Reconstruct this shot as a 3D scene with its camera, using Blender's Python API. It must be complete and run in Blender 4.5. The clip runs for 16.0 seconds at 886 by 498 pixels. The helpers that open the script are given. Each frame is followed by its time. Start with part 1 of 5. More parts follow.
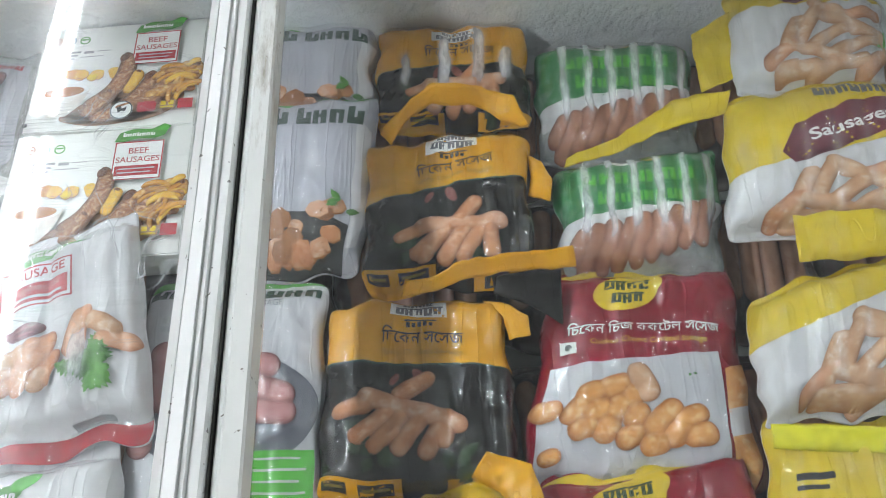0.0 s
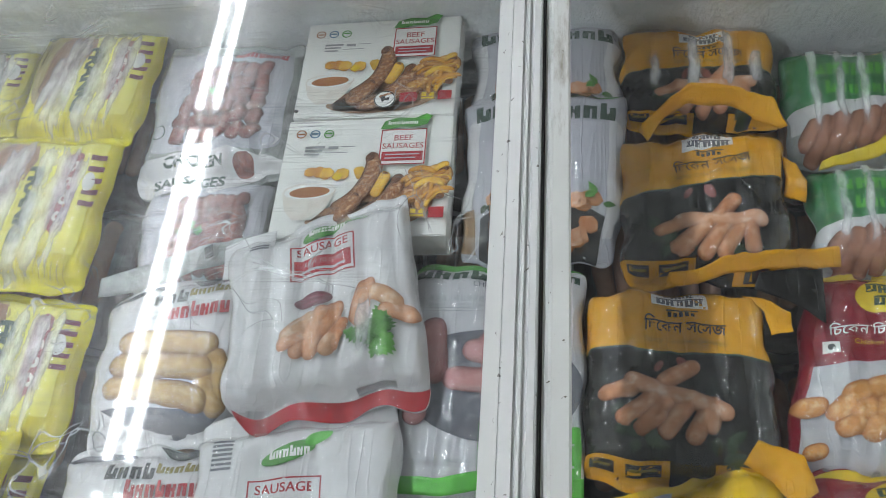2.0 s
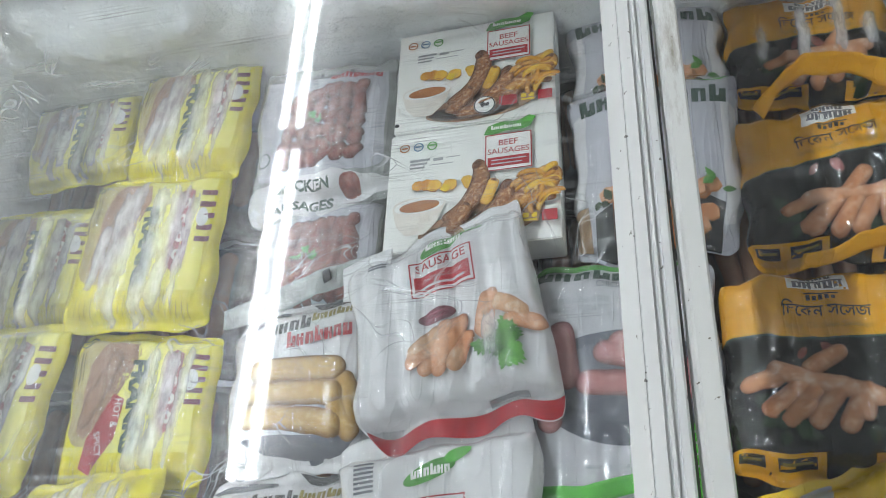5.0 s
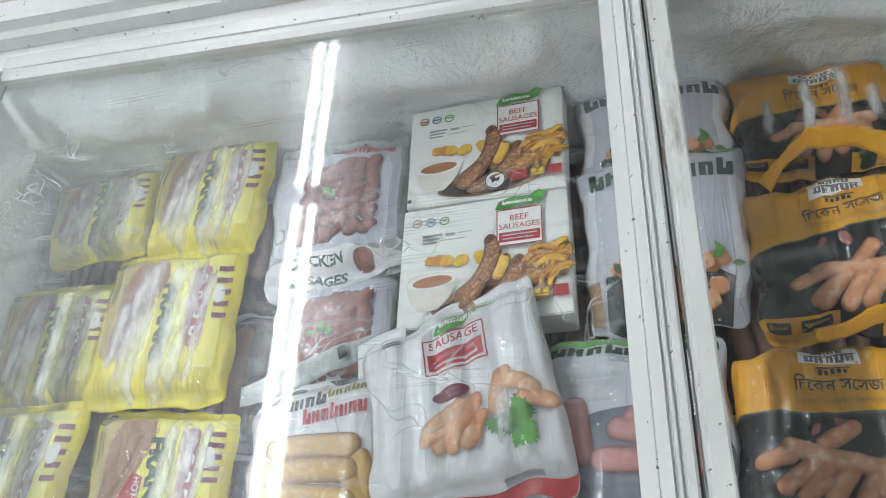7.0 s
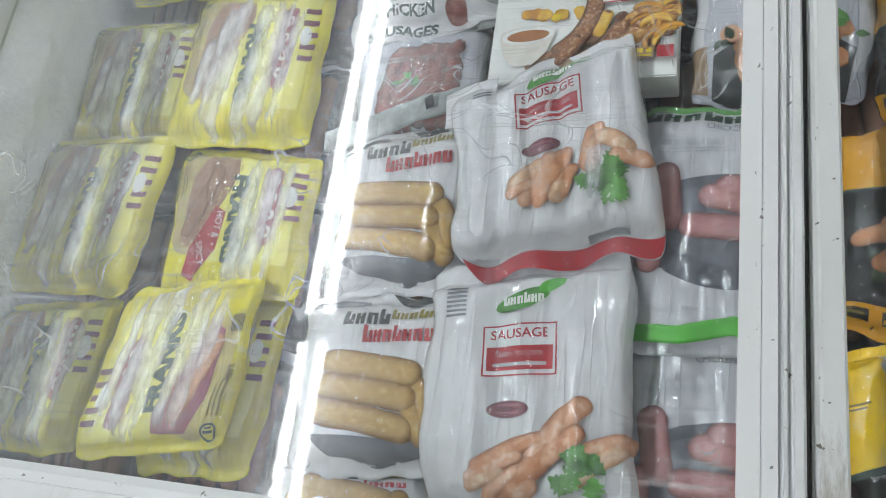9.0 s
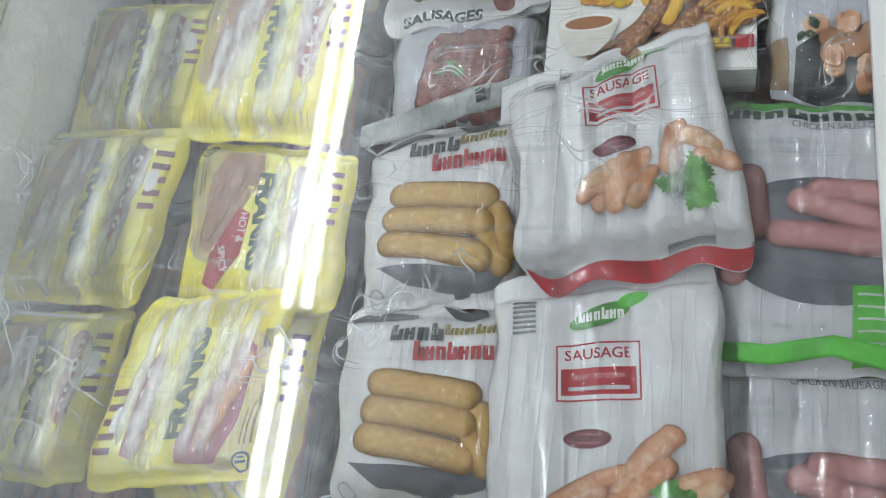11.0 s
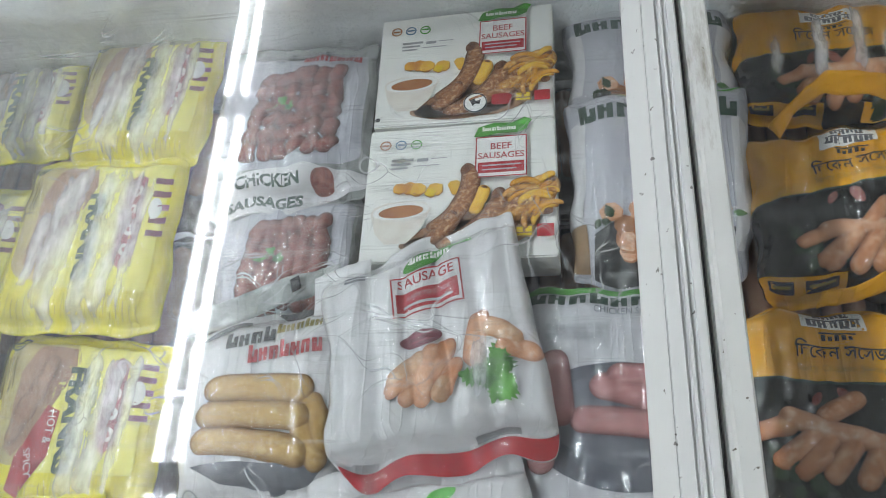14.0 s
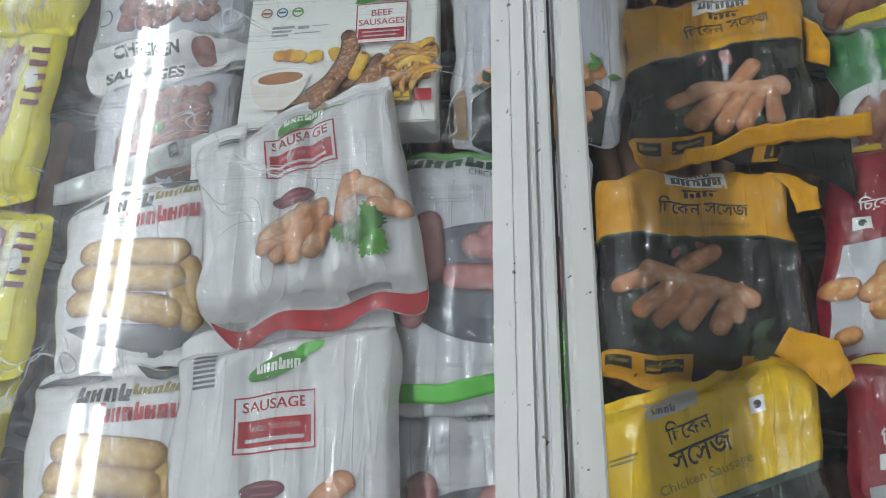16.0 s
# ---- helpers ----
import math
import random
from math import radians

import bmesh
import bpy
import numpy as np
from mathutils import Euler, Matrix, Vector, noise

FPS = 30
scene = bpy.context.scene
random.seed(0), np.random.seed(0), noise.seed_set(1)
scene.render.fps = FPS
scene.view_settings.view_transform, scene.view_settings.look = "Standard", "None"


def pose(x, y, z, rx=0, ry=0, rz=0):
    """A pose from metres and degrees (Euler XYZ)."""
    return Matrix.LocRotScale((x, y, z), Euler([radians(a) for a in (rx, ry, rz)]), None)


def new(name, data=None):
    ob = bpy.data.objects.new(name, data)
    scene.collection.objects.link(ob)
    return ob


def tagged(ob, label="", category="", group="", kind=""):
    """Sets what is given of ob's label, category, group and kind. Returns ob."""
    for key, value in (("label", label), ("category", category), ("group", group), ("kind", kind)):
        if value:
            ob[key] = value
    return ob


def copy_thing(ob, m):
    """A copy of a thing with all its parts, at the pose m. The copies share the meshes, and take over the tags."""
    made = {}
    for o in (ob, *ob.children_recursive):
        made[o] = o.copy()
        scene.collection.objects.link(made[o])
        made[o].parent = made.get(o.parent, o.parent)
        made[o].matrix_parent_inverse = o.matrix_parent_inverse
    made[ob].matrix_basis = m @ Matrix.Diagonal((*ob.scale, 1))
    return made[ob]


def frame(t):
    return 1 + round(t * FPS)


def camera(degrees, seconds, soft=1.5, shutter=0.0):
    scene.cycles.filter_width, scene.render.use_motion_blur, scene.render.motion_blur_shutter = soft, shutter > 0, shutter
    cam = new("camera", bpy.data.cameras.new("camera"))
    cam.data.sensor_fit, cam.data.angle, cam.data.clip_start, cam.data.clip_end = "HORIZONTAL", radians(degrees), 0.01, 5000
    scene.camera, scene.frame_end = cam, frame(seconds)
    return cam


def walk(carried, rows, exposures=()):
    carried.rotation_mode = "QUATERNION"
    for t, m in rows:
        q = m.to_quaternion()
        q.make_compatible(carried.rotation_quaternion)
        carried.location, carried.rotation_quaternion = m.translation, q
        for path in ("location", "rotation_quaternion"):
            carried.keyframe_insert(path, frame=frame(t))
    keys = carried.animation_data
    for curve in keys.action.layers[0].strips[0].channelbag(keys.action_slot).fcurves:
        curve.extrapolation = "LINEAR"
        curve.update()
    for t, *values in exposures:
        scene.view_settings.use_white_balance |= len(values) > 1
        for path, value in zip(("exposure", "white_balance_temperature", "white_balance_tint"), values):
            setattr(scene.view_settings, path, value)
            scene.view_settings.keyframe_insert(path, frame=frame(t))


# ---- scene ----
cam = camera(51.2, 16.0, 0.75)
METRES, EYE, TILT, LEAN, TURN = 0.72, 1.5, -90.0, 2.1, 0.0
ROWS = [
    (0.0, 0.0, 0.0, 0.0, 1.12, 30.45, 1.91),
    (0.5, -0.0941, -0.0073, 0.0017, -0.26, 29.32, 2.92),
    (1.0, -0.1403, -0.025, -0.0107, 0.88, 31.6, 0.13),
    (1.5, -0.1785, -0.025, -0.0307, 1.5, 31.89, -2.38),
    (2.0, -0.1864, -0.0385, -0.0485, 5.09, 30.9, -3.89),
    (2.5, -0.1948, -0.0287, -0.0422, 6.96, 30.19, -3.9),
    (3.0, -0.2005, -0.0272, -0.0579, 8.08, 29.84, -4.7),
    (3.5, -0.2184, -0.0323, -0.058, 9.85, 29.73, -4.76),
    (4.0, -0.236, -0.0195, -0.0532, 11.01, 29.74, -1.58),
    (6.5, -0.2061, -0.0704, -0.0037, 14.65, 32.42, -2.81),
    (7.0, -0.2134, -0.0675, -0.0062, 13.78, 33.16, -1.82),
    (7.5, -0.2198, -0.0552, -0.0091, 13.01, 32.59, -1.42),
    (8.0, -0.2389, -0.034, -0.022, 11.77, 30.79, -2.44),
    (8.5, -0.2554, -0.0198, -0.042, 11.91, 25.86, -5.29),
    (9.0, -0.2574, -0.0209, -0.0571, 15.01, 21.25, -7.5),
    (9.5, -0.2835, -0.0021, -0.0558, 15.04, 20.43, -6.75),
    (12.0, -0.4281, 0.0406, 0.0394, 9.95, 21.66, -6.43),
    (12.5, -0.3991, 0.0242, 0.0634, 9.3, 24.44, -4.93),
    (13.0, -0.3496, 0.0096, 0.0732, 8.81, 27.58, -4.25),
    (13.5, -0.3216, 0.0074, 0.0731, 7.7, 29.62, -2.34),
    (14.0, -0.301, 0.0186, 0.0613, 7.5, 28.77, -2.34),
    (14.5, -0.2928, 0.0298, 0.0454, 6.55, 27.0, -2.46),
    (15.0, -0.2697, 0.0277, 0.0364, 5.76, 26.09, -1.96),
    (15.5, -0.2576, 0.0386, 0.014, 5.22, 25.61, -1.44),
    (16.0, -0.2236, 0.0511, -0.0053, 4.64, 24.39, -0.72),
]
walk(cam, [(t, pose(0, 0, EYE, TILT, LEAN, TURN) @ pose(METRES * x, METRES * y, METRES * z, 90 + pitch, roll, yaw)) for t, x, y, z, yaw, pitch, roll in ROWS],
     [(0.0, 0.44), (0.5, 0.40), (1.0, 0.25), (1.5, 0.08), (2.5, -0.01), (4.0, 0.06), (6.5, 0.22), (8.0, 0.08), (8.5, 0.02), (9.5, 0.02), (12.5, 0.07), (14.5, 0.04), (16.0, -0.06)])

# ---- world and light: a closed shop room lit by white tube battens on the ceiling, one row added as fill ----
world = bpy.data.worlds.new("world")
scene.world = world
world.use_nodes = True
world.node_tree.nodes["Background"].inputs[0].default_value = (0.75, 0.85, 1.0, 1)
world.node_tree.nodes["Background"].inputs[1].default_value = 0.05

CEIL = 3.01     # ceiling height
TUBE = 53.5     # strength of the tubes


# ---- materials ----
def nodes_of(name):
    m = bpy.data.materials.new(name)
    m.use_nodes = True
    nt = m.node_tree
    return m, nt, nt.nodes["Principled BSDF"]


def add(nt, kind, **inputs):
    n = nt.nodes.new(kind)
    for k, v in inputs.items():
        key = int(k[1:]) if k[0] == "i" and k[1:].isdigit() else k
        n.inputs[key].default_value = v
    return n


def noise_of(nt, scale, detail=3.0, stretch=None, rough=0.6):
    co = nt.nodes.new("ShaderNodeTexCoord")
    n = add(nt, "ShaderNodeTexNoise", Scale=scale, Detail=detail, Roughness=rough)
    if stretch:
        mp = nt.nodes.new("ShaderNodeMapping")
        mp.inputs["Scale"].default_value = stretch
        nt.links.new(co.outputs["Object"], mp.inputs[0])
        nt.links.new(mp.outputs[0], n.inputs["Vector"])
    else:
        nt.links.new(co.outputs["Object"], n.inputs["Vector"])
    return n


def ramp(nt, source, lo, hi, a=(0, 0, 0, 1), b=(1, 1, 1, 1)):
    r = nt.nodes.new("ShaderNodeValToRGB")
    e = r.color_ramp.elements
    e[0].position, e[1].position, e[0].color, e[1].color = lo, hi, a, b
    nt.links.new(source, r.inputs[0])
    return r


def mix(nt, fac, a, b):
    n = nt.nodes.new("ShaderNodeMix")
    n.data_type = "RGBA"
    for key, v in ((0, fac), (6, a), (7, b)):
        if hasattr(v, "is_linked"):
            nt.links.new(v, n.inputs[key])
        else:
            n.inputs[key].default_value = v
    return n.outputs[2]


def bump(nt, b, height, strength, dist=0.002, normal=None):
    n = add(nt, "ShaderNodeBump", Strength=strength, Distance=dist)
    nt.links.new(height, n.inputs["Height"])
    if normal:
        nt.links.new(normal, n.inputs["Normal"])
    nt.links.new(n.outputs[0], b.inputs["Normal"])
    return n.outputs[0]


def film(name, color, rough=0.28, frost=0.12, coat=1.0, wrinkle=0.9, second=None, pleat=0.7):
    """Printed plastic film: colour worn a little, patches of rime, fine creases."""
    m, nt, b = nodes_of(name)
    c = (*color, 1)
    d = (*(second or [v * 0.82 for v in color]), 1)
    tone = mix(nt, ramp(nt, noise_of(nt, 22, 4).outputs[0], 0.35, 0.7).outputs[0], c, d)
    rime = ramp(nt, noise_of(nt, 38, 6, None, 0.7).outputs[0], 0.5, 0.78, (0, 0, 0, 1), (frost, frost, frost, 1))
    tone = mix(nt, rime.outputs[0], tone, (0.82, 0.86, 0.88, 1))
    nt.links.new(tone, b.inputs["Base Color"])
    r = ramp(nt, noise_of(nt, 60, 3).outputs[0], 0.3, 0.7, (rough * 0.7,) * 3 + (1,), (rough * 1.5,) * 3 + (1,))
    nt.links.new(r.outputs[0], b.inputs["Roughness"])
    b.inputs["Specular IOR Level"].default_value = 0.2
    b.inputs["Coat Weight"].default_value = coat * 0.25
    b.inputs["Coat Roughness"].default_value = 0.035
    b.inputs["Coat IOR"].default_value = 1.75
    n1 = bump(nt, b, noise_of(nt, 60, 3, (1, 0.4, 1)).outputs[0], wrinkle * 0.6, 0.0011)
    folds = ramp(nt, noise_of(nt, 17, 2, (1, 0.45, 1)).outputs[0], 0.455, 0.5)
    e = folds.color_ramp.elements.new(0.545)
    e.color = (0, 0, 0, 1)
    n2 = bump(nt, b, folds.outputs[0], wrinkle * 0.8, 0.0006, n1)
    pleats = ramp(nt, noise_of(nt, 70, 1, (1, 0.05, 1)).outputs[0], 0.46, 0.5)
    e = pleats.color_ramp.elements.new(0.54)
    e.color = (0, 0, 0, 1)
    n2 = bump(nt, b, pleats.outputs[0], wrinkle * pleat, 0.0005, n2)
    slow = add(nt, "ShaderNodeBump", Strength=wrinkle * 0.6, Distance=0.003)
    nt.links.new(noise_of(nt, 15, 2, (1, 0.45, 1)).outputs[0], slow.inputs["Height"])
    crisp = add(nt, "ShaderNodeBump", Strength=wrinkle * 0.7, Distance=0.0012)
    nt.links.new(pleats.outputs[0], crisp.inputs["Height"])
    nt.links.new(slow.outputs[0], crisp.inputs["Normal"])
    nt.links.new(crisp.outputs[0], b.inputs["Coat Normal"])
    bump(nt, b, noise_of(nt, 190, 2).outputs[0], wrinkle * 0.4, 0.0006, n2)
    return m


def ink(name, color, second=None, rough=0.5, scale=90, coat=0.1, bumpy=0.35, dist=0.0008, rim=None, pale=None):
    """Printed picture or lettering under the film, with a little tone of its own; rim adds painted shading."""
    m, nt, b = nodes_of(name)
    d = (*(second or [v * 0.75 for v in color]), 1)
    tone = mix(nt, ramp(nt, noise_of(nt, scale, 4).outputs[0], 0.36, 0.68).outputs[0], (*color, 1), d)
    if pale:      # lighter blotches of the skin, also painted in for highlights
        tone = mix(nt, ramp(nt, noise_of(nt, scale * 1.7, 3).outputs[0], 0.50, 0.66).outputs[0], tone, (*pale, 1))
    if rim:       # shading painted into the colour: darker towards the sides of each piece
        at_side_shade = nt.nodes.new("ShaderNodeAttribute")
        at_side_shade.attribute_name = "rim"
        tone = mix(nt, ramp(nt, at_side_shade.outputs["Fac"], 0.12, 1.0, (0, 0, 0, 1), (0.9, 0.9, 0.9, 1)).outputs[0], tone, (*rim, 1))
    nt.links.new(tone, b.inputs["Base Color"])
    b.inputs["Roughness"].default_value = rough
    b.inputs["Coat Weight"].default_value = coat
    b.inputs["Coat Roughness"].default_value = 0.05
    slow = add(nt, "ShaderNodeBump", Strength=0.6, Distance=0.006)
    nt.links.new(noise_of(nt, 15, 2, (1, 0.45, 1)).outputs[0], slow.inputs["Height"])
    nt.links.new(slow.outputs[0], b.inputs["Coat Normal"])
    bump(nt, b, noise_of(nt, 70, 3).outputs[0], bumpy, dist)
    return m


def leaf_mat(name, dark, light):
    """Herb leaves: each leaf its own green, finely veined."""
    m, nt, b = nodes_of(name)
    geo = nt.nodes.new("ShaderNodeNewGeometry")
    tone = mix(nt, geo.outputs["Random Per Island"], (*dark, 1), (*light, 1))
    tone = mix(nt, ramp(nt, noise_of(nt, 260, 3).outputs[0], 0.4, 0.7, (0, 0, 0, 1), (0.5, 0.5, 0.5, 1)).outputs[0], tone, (*dark, 1))
    nt.links.new(tone, b.inputs["Base Color"])
    b.inputs["Roughness"].default_value = 0.45
    bump(nt, b, noise_of(nt, 160, 3).outputs[0], 0.6, 0.0015)
    return m


def paint_mat(name, color, dirt, rough=0.4, scale=12, amount=(0.55, 0.8), stretch=None, bumpy=0.15, metal=0.0):
    m, nt, b = nodes_of(name)
    n = noise_of(nt, scale, 8, stretch, 0.7)
    big = mix(nt, ramp(nt, n.outputs[0], *amount).outputs[0], (*color, 1), (*dirt, 1))
    spots = ramp(nt, noise_of(nt, 130, 2).outputs[0], 0.70, 0.74)
    big = mix(nt, spots.outputs[0], big, (*[v * 0.5 for v in dirt], 1))
    nt.links.new(big, b.inputs["Base Color"])
    b.inputs["Roughness"].default_value, b.inputs["Metallic"].default_value = rough, metal
    bump(nt, b, noise_of(nt, 300, 3).outputs[0], bumpy, 0.0005)
    return m


def glow_mat(name, color, strength):
    m, nt, b = nodes_of(name)
    b.inputs["Base Color"].default_value = (0.9, 0.9, 0.9, 1)
    b.inputs["Emission Color"].default_value = (*color, 1)
    b.inputs["Emission Strength"].default_value = strength
    return m


def glass_mat(name, haze, scratch, grime_haze):
    """Lid glass: clear, mirrors a little, dulled by fine scratches, wiped grease and a painted haze."""
    m, nt, b = nodes_of(name)
    out = nt.nodes["Material Output"]
    clear = add(nt, "ShaderNodeBsdfTransparent", Color=(0.95, 0.975, 0.97, 1))
    sharp = add(nt, "ShaderNodeBsdfGlossy", Roughness=0.0)
    soft = add(nt, "ShaderNodeBsdfGlossy", Roughness=0.16)
    dust = add(nt, "ShaderNodeBsdfDiffuse", Color=(0.82, 0.86, 0.86, 1))
    lw = nt.nodes.new("ShaderNodeLayerWeight")
    lw.inputs[0].default_value = 0.5
    steep = nt.nodes.new("ShaderNodeMath")
    steep.operation = "POWER"
    steep.inputs[1].default_value = 5.0
    nt.links.new(lw.outputs["Facing"], steep.inputs[0])
    fr = nt.nodes.new("ShaderNodeMath")
    fr.operation = "MULTIPLY_ADD"
    fr.inputs[1].default_value, fr.inputs[2].default_value = 0.95, 0.036
    nt.links.new(steep.outputs[0], fr.inputs[0])
    gloss = nt.nodes.new("ShaderNodeMixShader")
    gloss.inputs[0].default_value = haze
    nt.links.new(sharp.outputs[0], gloss.inputs[1])
    nt.links.new(soft.outputs[0], gloss.inputs[2])
    first = nt.nodes.new("ShaderNodeMixShader")
    nt.links.new(fr.outputs[0], first.inputs[0])
    nt.links.new(clear.outputs[0], first.inputs[1])
    nt.links.new(gloss.outputs[0], first.inputs[2])
    # scratches run in bundles, wiped mostly across the lid
    a = ramp(nt, noise_of(nt, 6, 6, (1.2, 45, 1), 0.75).outputs[0], 0.56, 0.74)
    c = ramp(nt, noise_of(nt, 9, 6, (60, 2.0, 1), 0.75).outputs[0], 0.62, 0.75)
    where = ramp(nt, noise_of(nt, 5, 3).outputs[0], 0.38, 0.62)
    hair = nt.nodes.new("ShaderNodeTexVoronoi")
    hair.feature = "DISTANCE_TO_EDGE"
    hair.inputs["Scale"].default_value = 26
    warp = mix(nt, 0.06, noise_of(nt, 8, 2).outputs[1], noise_of(nt, 8, 2).outputs[1])
    co = nt.nodes.new("ShaderNodeTexCoord")
    bent = nt.nodes.new("ShaderNodeVectorMath")
    bent.operation = "MULTIPLY_ADD"
    bent.inputs[1].default_value = (0.25, 0.25, 0.0)
    nt.links.new(warp, bent.inputs[0])
    nt.links.new(co.outputs["Object"], bent.inputs[2])
    nt.links.new(bent.outputs[0], hair.inputs["Vector"])
    hairs = ramp(nt, hair.outputs["Distance"], 0.004, 0.016, (1, 1, 1, 1), (0, 0, 0, 1))
    some = ramp(nt, noise_of(nt, 14, 2).outputs[0], 0.50, 0.60)
    hairline = nt.nodes.new("ShaderNodeMath")
    hairline.operation = "MULTIPLY"
    nt.links.new(hairs.outputs[0], hairline.inputs[0])
    nt.links.new(some.outputs[0], hairline.inputs[1])
    both = nt.nodes.new("ShaderNodeMath")
    both.operation = "MAXIMUM"
    nt.links.new(a.outputs[0], both.inputs[0])
    lines = nt.nodes.new("ShaderNodeMath")
    lines.operation = "MAXIMUM"
    nt.links.new(c.outputs[0], lines.inputs[0])
    nt.links.new(hairline.outputs[0], lines.inputs[1])
    nt.links.new(lines.outputs[0], both.inputs[1])
    part_of = nt.nodes.new("ShaderNodeMath")
    part_of.operation = "MULTIPLY"
    nt.links.new(both.outputs[0], part_of.inputs[0])
    nt.links.new(where.outputs[0], part_of.inputs[1])
    scale = nt.nodes.new("ShaderNodeMath")
    scale.operation = "MULTIPLY_ADD"
    scale.inputs[1].default_value, scale.inputs[2].default_value = scratch, 0.006
    nt.links.new(part_of.outputs[0], scale.inputs[0])
    # greasy bloom thickening towards the lid's outer end, also a painted haze brightening it
    place = nt.nodes.new("ShaderNodeSeparateXYZ")
    nt.links.new(nt.nodes.new("ShaderNodeTexCoord").outputs["Object"], place.inputs[0])
    far = nt.nodes.new("ShaderNodeMapRange")
    far.interpolation_type = "SMOOTHSTEP"
    for key, v in ((1, -0.40), (2, -0.80), (3, 0.0), (4, grime_haze)):
        far.inputs[key].default_value = v
    nt.links.new(place.outputs[0], far.inputs[0])
    patch = ramp(nt, noise_of(nt, 7, 4, (1, 2, 1)).outputs[0], 0.3, 0.75, (0.55, 0.55, 0.55, 1), (1, 1, 1, 1))
    bloom = nt.nodes.new("ShaderNodeMath")
    bloom.operation = "MULTIPLY_ADD"
    nt.links.new(far.outputs[0], bloom.inputs[0])
    nt.links.new(patch.outputs[0], bloom.inputs[1])
    nt.links.new(scale.outputs[0], bloom.inputs[2])
    last = nt.nodes.new("ShaderNodeMixShader")
    nt.links.new(bloom.outputs[0], last.inputs[0])
    nt.links.new(first.outputs[0], last.inputs[1])
    nt.links.new(dust.outputs[0], last.inputs[2])
    nt.links.new(last.outputs[0], out.inputs[0])
    return m


WHITE_PAINT = paint_mat("worn_white_paint", (0.62, 0.64, 0.62), (0.38, 0.38, 0.34), 0.35, 14, (0.58, 0.85), (1, 0.25, 1))
WORN_PAINT = paint_mat("scuffed_white_paint", (0.60, 0.62, 0.59), (0.27, 0.25, 0.20), 0.4, 26, (0.56, 0.72), (1.5, 0.3, 1))
RUBBER = paint_mat("grey_rubber", (0.05, 0.05, 0.045), (0.12, 0.11, 0.09), 0.7)
LINER = paint_mat("liner", (0.62, 0.66, 0.67), (0.45, 0.48, 0.5), 0.45, 9)
BODY = paint_mat("freezer_enamel", (0.8, 0.81, 0.8), (0.6, 0.6, 0.57), 0.3, 6)
# ceiling greyed in colour to weaken its reflection in the lid glass
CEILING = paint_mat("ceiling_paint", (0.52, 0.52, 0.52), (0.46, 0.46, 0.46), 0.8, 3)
# for the unseen walls, kept bright so that they throw light back
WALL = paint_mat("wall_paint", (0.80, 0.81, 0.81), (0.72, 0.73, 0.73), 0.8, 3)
FLOOR = paint_mat("floor_tile", (0.5, 0.48, 0.45), (0.4, 0.38, 0.35), 0.25, 5)
TUBE_GLOW = glow_mat("tube_glow", (0.945, 0.977, 1.04), TUBE)
BULB_GLOW = glow_mat("bulb_glow", (1.0, 0.98, 0.94), 22.0)
GLASS_WORN = glass_mat("worn_lid_glass", 0.35, 0.46, 0.15)
GLASS_CLEAN = glass_mat("lid_glass", 0.1, 0.05, 0.0)


def frost_mat():
    m, nt, b = nodes_of("wall_rime")
    nt.links.new(mix(nt, ramp(nt, noise_of(nt, 30, 6).outputs[0], 0.3, 0.75).outputs[0], (0.95, 0.96, 0.97, 1), (0.84, 0.87, 0.89, 1)), b.inputs["Base Color"])
    b.inputs["Roughness"].default_value = 0.75
    b.inputs["Subsurface Weight"].default_value = 0.0
    n1 = bump(nt, b, noise_of(nt, 28, 5).outputs[0], 0.8, 0.016)
    bump(nt, b, noise_of(nt, 160, 4).outputs[0], 0.5, 0.004, n1)
    return m


RIME = frost_mat()


# ---- building helpers ----
def part(name, bm, material, parent=None, label="", smooth=False):
    me = bpy.data.meshes.new(name)
    bm.to_mesh(me)
    bm.free()
    for mat in (material if isinstance(material, (list, tuple)) else [material]):
        me.materials.append(mat)
    if smooth:
        for p in me.polygons:
            p.use_smooth = True
    ob = new(name, me)
    if parent:
        ob.parent = parent
    if label:
        ob["label"] = label
    return ob


def box_bm(x0, y0, z0, x1, y1, z1, bevel=0.0, bm=None):
    own = bm is None
    bm = bm or bmesh.new()
    r = bmesh.ops.create_cube(bm, size=1.0)
    for v in r["verts"]:
        v.co = ((x0 + x1) / 2 + v.co.x * (x1 - x0), (y0 + y1) / 2 + v.co.y * (y1 - y0), (z0 + z1) / 2 + v.co.z * (z1 - z0))
    if bevel:
        edges = list({e for v in r["verts"] for e in v.link_edges})
        bmesh.ops.bevel(bm, geom=edges, offset=bevel, segments=2, affect="EDGES")
    return bm


def profile_bm(points, p, q, up=(0, 0, 1)):
    """A bar from p to q whose cross-section is the outline points (across, up)."""
    bm = bmesh.new()
    p, q, up = Vector(p), Vector(q), Vector(up)
    along = (q - p).normalized()
    side = along.cross(up).normalized()
    rings = [[bm.verts.new(e + side * a + up * b) for a, b in points] for e in (p, q)]
    n = len(points)
    for i in range(n):
        bm.faces.new((rings[0][i], rings[0][(i + 1) % n], rings[1][(i + 1) % n], rings[1][i]))
    bm.faces.new(rings[0][::-1])
    bm.faces.new(rings[1])
    bmesh.ops.recalc_face_normals(bm, faces=bm.faces)
    return bm


def tube_bm(p, q, r, n=14):
    pts = [(r * math.cos(2 * math.pi * i / n), r * math.sin(2 * math.pi * i / n)) for i in range(n)]
    return profile_bm(pts, p, q)


